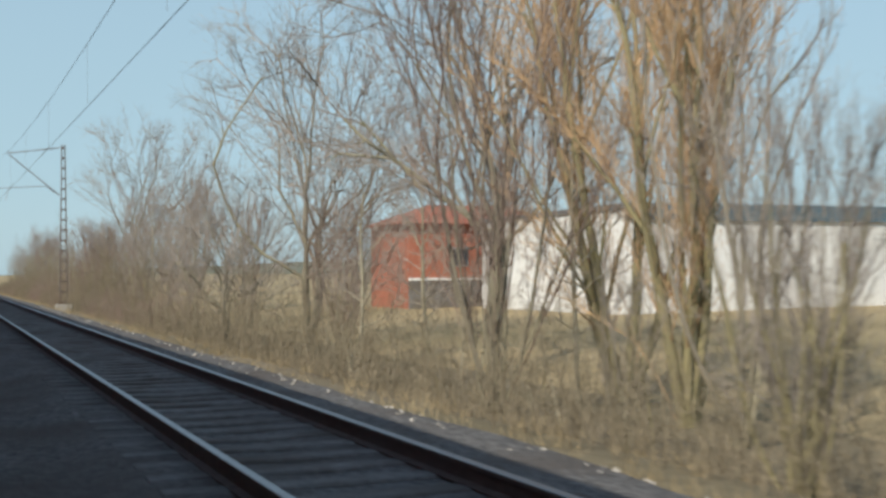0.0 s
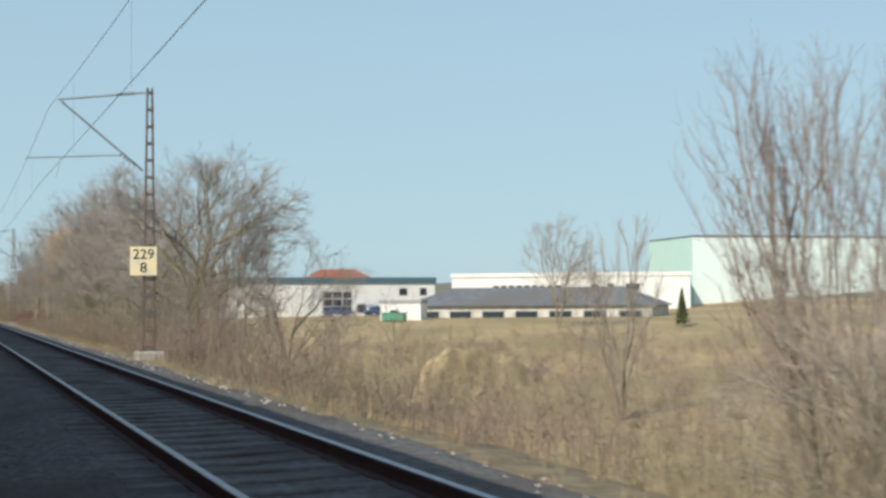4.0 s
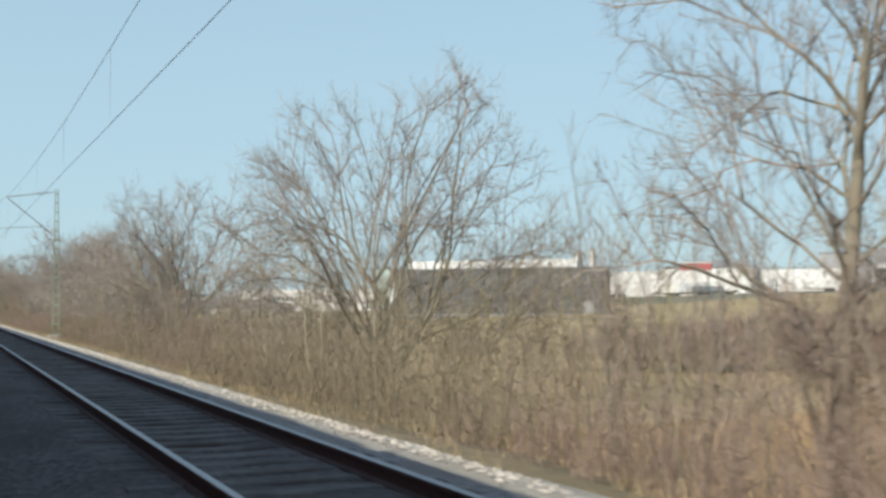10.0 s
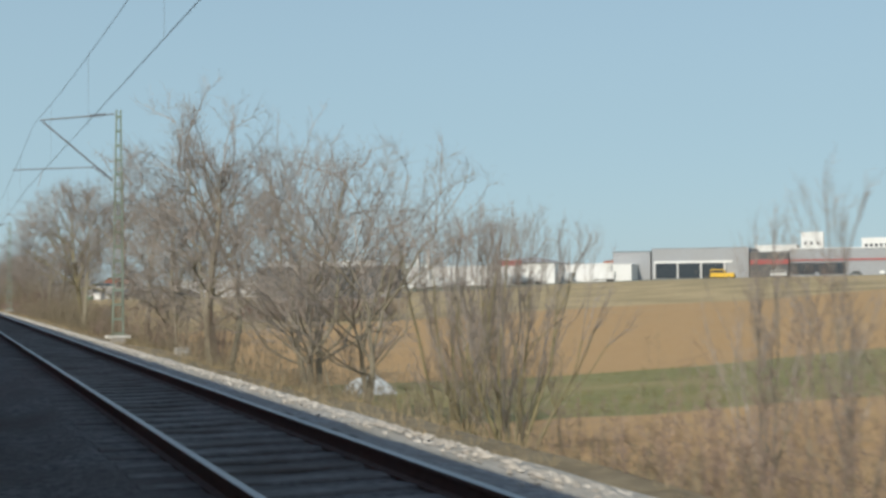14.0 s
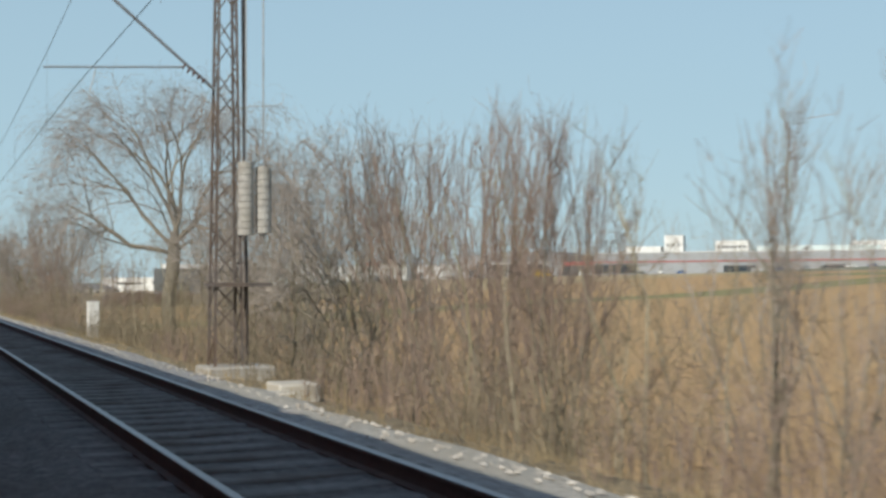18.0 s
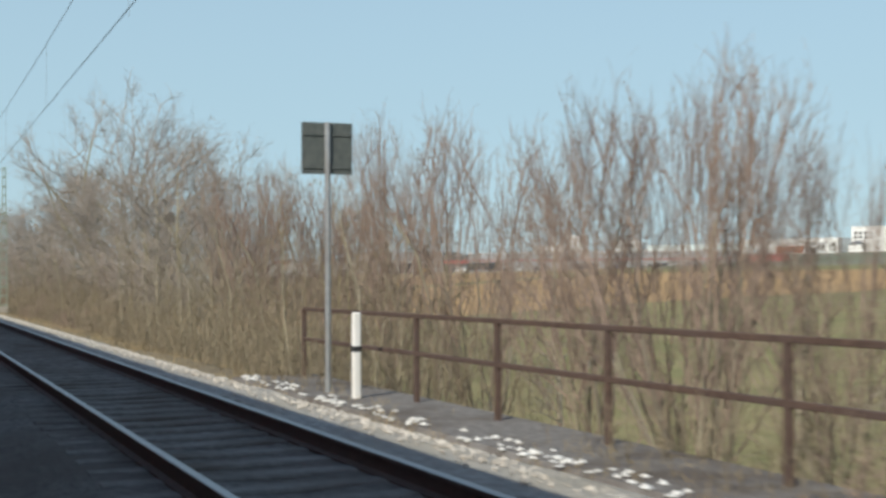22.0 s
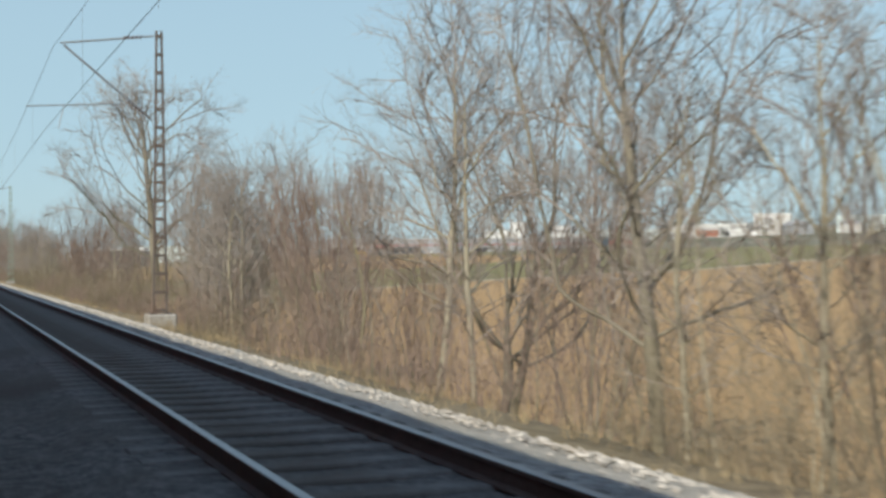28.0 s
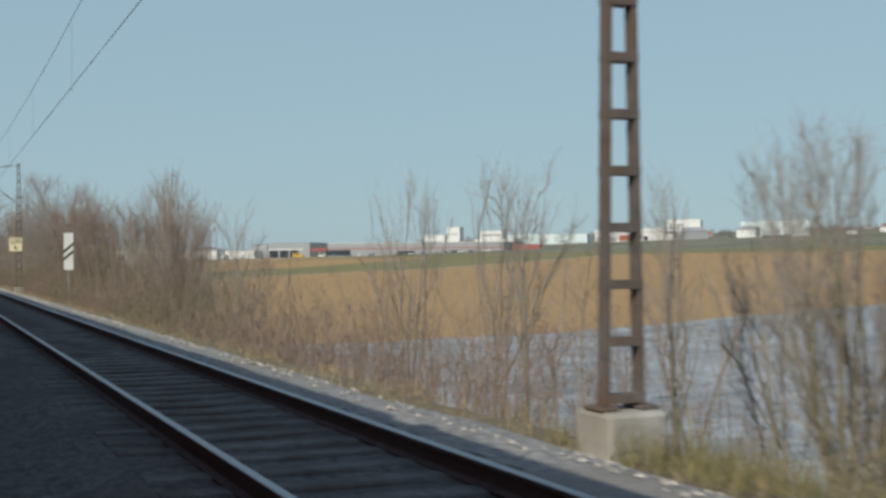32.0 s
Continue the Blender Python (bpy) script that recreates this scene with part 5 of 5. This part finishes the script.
rng_far = random.Random(9)
for k in range(54):
    hx, hy = rng_far.uniform(-900, 130), rng_far.uniform(560, 1250)
    house(hx, hy, rng_far.uniform(20, 70), rng_far.uniform(9, 24), rng_far.uniform(8, 13), rng_far.uniform(4, 7.5), rng_far.choice((M_W_WHITE, M_W_WHITE, M_W_GREY)), rng_far.choice((M_ROOF, M_TILE, M_W_GREY)))
for k in range(26):
    hx, hy = rng_far.uniform(-520, -40), rng_far.uniform(230, 500)
    z = ground_z(hx, hy)
    a = radians(rng_far.uniform(35, 60))
    ln = rng_far.uniform(18, 46)
    building("works_hall", "pale flat-roofed works hall in the trading estate", (hx, hy), (hx + ln * math.cos(a), hy + ln * math.sin(a)), rng_far.uniform(14, 26), z, z + rng_far.uniform(5, 9),
             rng_far.choice((M_W_WHITE, M_W_WHITE, M_W_GREY)), rng_far.choice((M_ROOF, M_W_WHITE)), [(2 + 4.5 * j, 2.5, 1.5, 3) for j in range(int(ln / 5))])


def far_woods():
    """Far hedges and woods: crowns of many small leaf-less tufts."""
    rg = np.random.default_rng(21)
    pts = []
    for k in range(560):
        if k < 260:
            x, y = rg.uniform(-1000, 100), rg.uniform(480, 1300)
        else:
            x, y = rg.uniform(-2600, 600), rg.uniform(1300, 2300)
        z, h = ground_z(x, y), rg.uniform(6, 14)
        n = 90
        q = rg.normal(0, 1, (n, 3))
        q /= np.linalg.norm(q, axis=1, keepdims=True)
        q *= rg.uniform(0.3, 1, (n, 1)) ** 0.5
        w = h * (0.45 if k < 260 else 0.9)
        pts.append(np.stack([x + q[:, 0] * w, y + q[:, 1] * w, z + h * 0.55 + q[:, 2] * h * 0.5], 1))
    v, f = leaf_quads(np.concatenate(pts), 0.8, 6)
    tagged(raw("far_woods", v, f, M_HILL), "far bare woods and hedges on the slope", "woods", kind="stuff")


far_woods()


def vehicle(name, label, x, y, turn, ln, wd, ht, paint, cab):
    """A small road vehicle: body, glazed cabin, wheels."""
    c = tagged(empty(name, x, y, ground_z(x, y), turn), label, "vehicle")
    part("body", box(0, ln, 0, wd, 0.35, ht * 0.6, 0.12), paint, c)
    part("cabin", box(cab[0] * ln, cab[1] * ln, 0.08, wd - 0.08, ht * 0.6, ht, 0.15), paint, c)
    part("side_window", box(cab[0] * ln + 0.2, cab[1] * ln - 0.2, 0.05, 0.1, ht * 0.63, ht * 0.9), M_GLASS, c)
    for u in (0.2, 0.8):
        for w in (0.05, wd - 0.05):
            wheel = part("wheel", rod((u * ln, w - 0.1, 0.33), (u * ln, w + 0.1, 0.33), 0.33, 14), M_BLACK, c)
            part("rim", rod((u * ln, w - 0.11, 0.33), (u * ln, w + 0.11, 0.33), 0.18, 10), M_GALV, wheel)
    return c


vehicle("car", "dark blue car parked before the workshop", -55.5, 60.5, 90, 4.4, 1.8, 1.5, M_BLUE, (0.25, 0.85))
vehicle("car", "dark blue car parked before the workshop", -55.2, 54.0, 90, 4.4, 1.8, 1.5, M_BLUE, (0.25, 0.85))
vehicle("truck", "yellow truck at the loading bays", 33.5, 274, 48, 9, 2.5, 3.4, M_YELLOW, (0.0, 0.6))
vehicle("van", "white delivery van on the hall forecourt", 48, 291, 48, 6, 2.2, 2.7, M_WHITE, (0.1, 0.95))
vehicle("van", "white delivery van near the long hall", 166, 380, 48, 6, 2.2, 2.7, M_WHITE, (0.1, 0.95))
vehicle("car", "pale car on the road beside the hall", 112, 352, 48, 4.3, 1.8, 1.5, M_W_GREY, (0.2, 0.85))



def trailer(x, y, turn, ln, paint, label):
    """A parked lorry trailer: box, chassis, landing legs, wheels."""
    c = tagged(empty("lorry_trailer", x, y, ground_z(x, y), turn), label, "vehicle", "trailers parked before the halls")
    part("box_body", box(0, ln, 0, 2.5, 1.1, 3.9, 0.05), paint, c)
    part("chassis", box(0.3, ln - 0.2, 0.6, 1.9, 0.8, 1.09), M_DARKBACK, c)
    for u in (0.18, 0.2):
        part("landing_leg", rod((u * ln, 0.5 if u < 0.19 else 2.0, 0), (u * ln, 0.5 if u < 0.19 else 2.0, 0.8), 0.08, 8), M_GALV, c)
    for u in (0.7, 0.8, 0.9):
        for w in (0.15, 2.35):
            part("wheel", rod((u * ln, w - 0.15, 0.5), (u * ln, w + 0.15, 0.5), 0.5, 14), M_BLACK, c)


rng_yard = random.Random(6)
for k in range(9):
    u = 0.06 + 0.1 * k + rng_yard.uniform(-0.02, 0.02)
    paint, lab = ((M_WHITE, "white box trailer parked before a hall"), (M_TARP, "pale grey box trailer parked before a hall"), (M_W_WHITE, "dull white box trailer parked before a hall"))[k % 3]
    trailer(-40 + 62 * u + 9, 178 + 68 * u - 8, 47.6 + rng_yard.choice((0, 0, 90)), rng_yard.uniform(7, 12), paint, lab)
for k in range(12):
    u = 0.08 + 0.07 * k + rng_yard.uniform(-0.02, 0.02)
    paint, lab = ((M_W_GREY, "grey car parked before the long hall"), (M_DARKBACK, "dark car parked before the long hall"), (M_WHITE, "white car parked before the long hall"), (M_BLUE, "blue car parked before the long hall"))[k % 4]
    vehicle("car", lab, 51 + 99 * u + 10, 298 + 107.5 * u - 9, 47.5 + rng_yard.choice((0, 90)), 4.4, 1.8, 1.5, paint, (0.22, 0.85))

# ---- lineside things ----
FACE = Matrix(((0, 0, 1, 0), (1, 0, 0, 0), (0, 1, 0, 0), (0, 0, 0, 1)))


def numeral(body, size, y, z, parent):
    cu = bpy.data.curves.new("numeral", "FONT")
    cu.body, cu.size, cu.align_x, cu.align_y = body, size, "CENTER", "CENTER"
    cu.extrude, cu.offset = 0.003, 0.002
    cu.materials.append(M_BLACK)
    o = new("numeral", cu)
    o.parent = parent
    o.matrix_basis = Matrix.Translation((0.022, y, z)) @ FACE
    return o


def km_board(x, z, big, small):
    """Kilometre board hung on the mast, facing along the line."""
    b = tagged(empty("kilometre_board", x, 5.7, z, -12), "cream kilometre board with black numerals on a mast", "sign", "kilometre boards")
    part("plate", box(-0.012, 0.012, -0.40, 0.40, -0.44, 0.44, 0.01), M_CREAM, b)
    part("bracket", box(-0.12, -0.012, -0.1, 0.3, 0.18, 0.24), M_GALV, b)
    part("bracket", box(-0.12, -0.012, -0.1, 0.3, -0.26, -0.2), M_GALV, b)
    numeral(big, 0.43, 0, 0.2, b)
    numeral(small, 0.43, 0, -0.21, b)


km_board(84.45, 2.58, "229", "8")
km_board(671.25, 2.1, "230", "4")
km_board(892.75, 2.61, "230", "6")


def beacon(x, stripes):
    """White distance beacon with slanting black bars on a steel post."""
    b = tagged(empty("distance_beacon", x, 6.2, -0.6, -8), "white beacon board with %s slanting black bar%s on a post" % (("one", "") if stripes == 1 else ("two", "s")), "sign", "distance beacons")
    part("post", rod((-0.03, 0, -0.2), (-0.03, 0, 3.2), 0.032, 10), M_GALV, b)
    part("board", box(-0.008, 0.008, -0.21, 0.21, 1.65, 3.33, 0.008), M_WHITE, b)
    for k in range(stripes):
        zc = 2.49 + (k - (stripes - 1) / 2) * 0.34
        bm = bmesh.new()
        q = [bm.verts.new((0.0125, y, zc + s * 0.18 + e)) for y, s, e in ((-0.21, -1, -0.065), (0.21, 1, -0.065), (0.21, 1, 0.065), (-0.21, -1, 0.065))]
        bm.faces.new(q)
        bmesh.ops.extrude_face_region(bm, geom=bm.faces[:])
        for v in list(bm.verts)[4:]:
            v.co.x -= 0.004
        bmesh.ops.recalc_face_normals(bm, faces=bm.faces[:])
        part("bar", bm, M_BLACK, b)
    for z in (1.9, 3.0):
        part("clamp", box(-0.07, -0.009, -0.06, 0.06, z, z + 0.04), M_GALV, b)


beacon(847.75, 1)
beacon(918.6, 2)


def marker_post(x, y, label):
    b = tagged(empty("marker_post", x, y, -0.5), label, "post", "white marker posts")
    part("post", box(-0.05, 0.05, -0.06, 0.06, -0.3, 1.36, 0.02), M_WHITE, b)
    part("band", box(-0.053, 0.053, -0.063, 0.063, 0.8, 0.88), M_BLACK, b)


marker_post(654.7, 6.05, "white marker post with a dark band by the railing")
marker_post(665.6, 6.05, "white marker post with a dark band near a mast")


def sign_back():
    b = tagged(empty("signal_board", 653.6, 6.0, -0.5, -6), "dark grey back of a square signal board on a pale pole", "sign")
    part("pole", rod((0.03, 0, -0.2), (0.03, 0, 4.2), 0.045, 10), M_GALV, b)
    for s in (-1, 1):
        part("plate", box(-0.02, 0.0, s * 0.2 - 0.19, s * 0.2 + 0.19, 3.42, 4.2, 0.006), M_DARKBACK, b)
    for z in (3.5, 4.0):
        part("bracket", box(0.0, 0.02, -0.36, 0.36, z, z + 0.05), M_DARKBACK, b)


sign_back()


def railing():
    r = tagged(empty("railing", 0, 6.6, 0), "rusty brown two-bar steel railing on a small bridge", "railing")
    for x in (650.6, 653.1, 655.6, 658.05, 660.5, 663.2, 665.9, 668.4):
        part("post", box(x - 0.035, x + 0.035, -0.035, 0.035, -0.7, 0.84, 0.006), M_RUST, r)
    for z in (0.82, 0.3):
        part("bar", box(650.6, 668.4, -0.03, 0.03, z - 0.03, z + 0.03, 0.006), M_RUST, r)


railing()
tagged(part("bridge_kerb", box(650, 669, 5.45, 7.0, -1.6, -0.36, 0.05), M_SLEEPER, None), "dark weathered concrete edge of a small bridge", "bridge", kind="structure")


def strewn(name, x0, x1, y0, y1, n, size, material, label, flat=0.4, seed=8):
    rg = np.random.default_rng(seed)
    base = np.array([(1, 0, 0), (-1, 0, 0), (0, 1, 0), (0, -1, 0), (0, 0, 1), (0, 0, -1)], float)
    tri = np.array([(0, 2, 4), (2, 1, 4), (1, 3, 4), (3, 0, 4), (2, 0, 5), (1, 2, 5), (3, 1, 5), (0, 3, 5)])
    x, y = rg.uniform(x0, x1, n), rg.uniform(y0, y1, n)
    z = np.array([max(ground_z(a, b), -0.36 if 650 < a < 669 and 5.45 < b < 7 else -9) for a, b in zip(x, y)])
    v = base[None] * (size * rg.uniform(0.4, 1.4, (n, 6, 1))) * (1, 1, flat) + np.stack([x, y, z + size * flat * 0.3], 1)[:, None]
    f = (tri[None] + (np.arange(n) * 6)[:, None, None]).reshape(-1, 3)
    return tagged(raw(name, v.reshape(-1, 3), f, material), label, "stones", kind="stuff")


strewn("pale_stones", 649, 668, 4.45, 5.9, 620, 0.06, M_WHITE, "bright white stones strewn on the bridge edge")


def trackside_cabinet():
    c = tagged(empty("trackside_cabinet", 499.04, 6.79, -0.75), "white plastic trackside cabinet on a grey plinth", "cabinet")
    part("plinth", box(-0.16, 0.16, -0.21, 0.21, -0.1, 0.54, 0.02), M_CONCRETE, c)
    body = part("body", box(-0.17, 0.17, -0.22, 0.22, 0.55, 1.48, 0.025), M_WHITE, c)
    part("door", box(0.171, 0.185, -0.2, 0.2, 0.6, 1.44, 0.01), M_WHITE, c)
    part("handle", box(0.186, 0.205, 0.13, 0.16, 0.95, 1.1), M_GALV, c)
    part("lid", box(-0.19, 0.19, -0.24, 0.24, 1.48, 1.53, 0.015), M_WHITE, c)
    return body


trackside_cabinet()


def yellow_marker():
    c = tagged(empty("cable_marker", 703.85, 6.0, -0.55), "yellow plastic cable marker box on short legs", "marker")
    part("box", box(-0.1, 0.1, -0.13, 0.13, 0.36, 0.64, 0.02), M_YELLOW, c)
    part("cap", box(-0.11, 0.11, -0.14, 0.14, 0.64, 0.67, 0.01), M_YELLOW, c)
    for s in (-1, 1):
        part("leg", rod((0, s * 0.09, -0.2), (0, s * 0.05, 0.36), 0.02, 8), M_CONCRETE, c)


yellow_marker()


def tension_mast():
    """Lattice mast with two hanging stacks of round weights."""
    m = tagged(empty("tension_mast", 524.3, 6.0, 0), "rusty lattice mast with two stacks of concrete tension weights", "mast")
    part("foundation", box(-0.6, 0.6, -0.5, 0.9, -1.6, -0.3, 0.04), M_CONCRETE, m)

    def half(z):
        return 0.28 - 0.014 * z
    for sx in (-1, 1):
        for sy in (-1, 1):
            part("leg", rod((sx * half(-0.3), sy * half(-0.3), -0.3), (sx * half(8.6), sy * half(8.6), 8.6), 0.035, 4), M_MAST_B, m)
    z, k = -0.2, 1
    while z < 8.2:
        a, b = half(z), half(z + 0.55)
        for p, q in (((-a * k, -a, z), (b * k, -b, z + 0.55)), ((a * k, a, z), (-b * k, b, z + 0.55)), ((-a, a * k, z), (-b, -b * k, z + 0.55)), ((a, -a * k, z), (b, b * k, z + 0.55))):
            part("brace", rod(p, q, 0.016, 4), M_MAST_B, m)
        z, k = z + 0.55, -k
    part("second_upright", rod((0.1, 0.42, -0.3), (0.0, 0.36, 8.4), 0.05, 6), M_MAST_B, m)
    part("guide_bar", box(-0.3, 0.5, -0.35, 0.85, 1.32, 1.4), M_MAST_B, m)
    for i, (dx, dy, z0, n) in enumerate(((0.35, 0.34, 2.37, 11), (0.3, 0.72, 2.42, 10))):
        w = part("weight_rod", rod((dx, dy, z0 - 0.1), (dx, dy, 8.2), 0.018, 8), M_GALV, m)
        for k in range(n):
            part("weight", rod((dx, dy, z0 + 0.137 * k), (dx, dy, z0 + 0.137 * k + 0.127), 0.165, 18), M_CONCRETE, w)
    part("pulley", rod((0.1, 0.3, 8.2), (0.1, 0.5, 8.2), 0.3, 18), M_GALV, m)
    cantilever(m, 7.9)


tension_mast()


def stump(x, y, z0, z1, w, material, label, category="post"):
    s = tagged(empty("post", x, y, z0), label, category)
    part("shaft", box(-w / 2, w / 2, -w / 2, w / 2, -0.4, z1 - z0, w * 0.12), material, s)
    part("top", box(-w * 0.46, w * 0.46, -w * 0.46, w * 0.46, z1 - z0, z1 - z0 + w * 0.12, w * 0.05), material, s)


stump(202.0, 6.4, -0.9, -0.02, 0.3, M_CONCRETE, "weathered square concrete post in the brush")
stump(196.6, 7.2, -0.85, -0.62, 0.12, M_WHITE, "short white marker stub at the ballast edge")
stump(171.2, 8.3, -1.4, -0.1, 0.2, M_BARK, "dark weathered wooden fence post")
stump(169.9, 8.5, -1.4, -0.5, 0.1, M_WHITE, "thin pale fence post in the grass")
stump(386.0, 7.5, -1.0, -0.6, 0.5, M_CONCRETE, "squat concrete foundation block in the grass", "block")


def tarp_pile():
    n = 22
    v, f = [], []
    for i in range(n):
        for j in range(n):
            a, b = i / (n - 1) * 2 - 1, j / (n - 1) * 2 - 1
            h = max(0.0, 1 - max(abs(a), abs(b)) ** 2.2) * 0.85 + (0.16 * noise.noise((a * 2.5, b * 2.5, 3)) + 0.07 * noise.noise((a * 7, b * 7, 5))) * (1 - abs(a)) + 0.03
            v.append((362.2 + a * 1.15 + 0.2 * noise.noise((a * 3, b, 1)), 22.3 + b * 1.25, -4.42 + h * 1.15))
    for i in range(n - 1):
        for j in range(n - 1):
            f.append((i * n + j, (i + 1) * n + j, (i + 1) * n + j + 1, i * n + j + 1))
    p = tagged(empty("covered_pile", 0, 0, 0), "heap under a crumpled pale tarpaulin at the field edge", "heap")
    raw("tarpaulin", v, f, M_TARP, p, True)


tarp_pile()


def sandy_bank():
    n, v, f = 30, [], []
    for i in range(n):
        for j in range(12):
            a, b = i / (n - 1) * 2 - 1, j / 11
            h = 0.5 + (2.5 - 0.7 * a + 0.8 * noise.noise((a * 3.1, 0, 2))) * (1 - a ** 4) ** 0.6 * min(1, b * 3.2) * (1 - max(0, b - 0.6) * 2.0) + 0.5 * noise.noise((a * 5, b * 3, 0))
            v.append((54.6 - 4.4 * a - 6 * b, 30 + 6.2 * a + 3.6 * b, -5.0 + max(-0.2, h)))
    for i in range(n - 1):
        for j in range(11):
            f.append((i * 12 + j, (i + 1) * 12 + j, (i + 1) * 12 + j + 1, i * 12 + j + 1))
    tagged(raw("sandy_bank", v, f, M_SAND, None, True), "bank of bare yellow sandy soil in the rough meadow", "bank", kind="structure")


sandy_bank()
strewn("foil_scraps", 902, 962, 16.5, 19.5, 70, 0.3, M_WHITE, "white scraps of crop foil at the field edge", 0.25, 12)
strewn("weight_bags", 900, 965, 17, 20.5, 46, 0.34, M_BLACK, "dark sandbags weighing down the crop foil", 0.5, 13)


def foil_rows():
    """Rippling strips of the crop cover, laid in rows across the line."""
    n, v, f = 0, [], []
    rg = np.random.default_rng(3)
    x = 897.0
    while x < 978:
        w = rg.uniform(1.1, 1.5)
        ys = np.arange(18, 122, 1.6)
        for y in ys:
            for k in range(5):
                u = k / 4
                v.append((x + u * w, y, ground_z(x, y) + 0.05 + 0.24 * math.sin(u * math.pi) * (0.75 + 0.7 * noise.noise((x, y * 0.35, 5))) + 0.13 * noise.noise((x * 2 + u * 3, y * 0.9, 1))))
        m = len(ys)
        for i in range(m - 1):
            for k in range(4):
                o = n + i * 5 + k
                f.append((o, o + 1, o + 6, o + 5))
        n += m * 5
        x += w + 0.25
    tagged(raw("crop_foil", v, f, M_FOIL, None, True), "bluish plastic crop foil rippling over the rows", "crop cover", kind="stuff")


foil_rows()
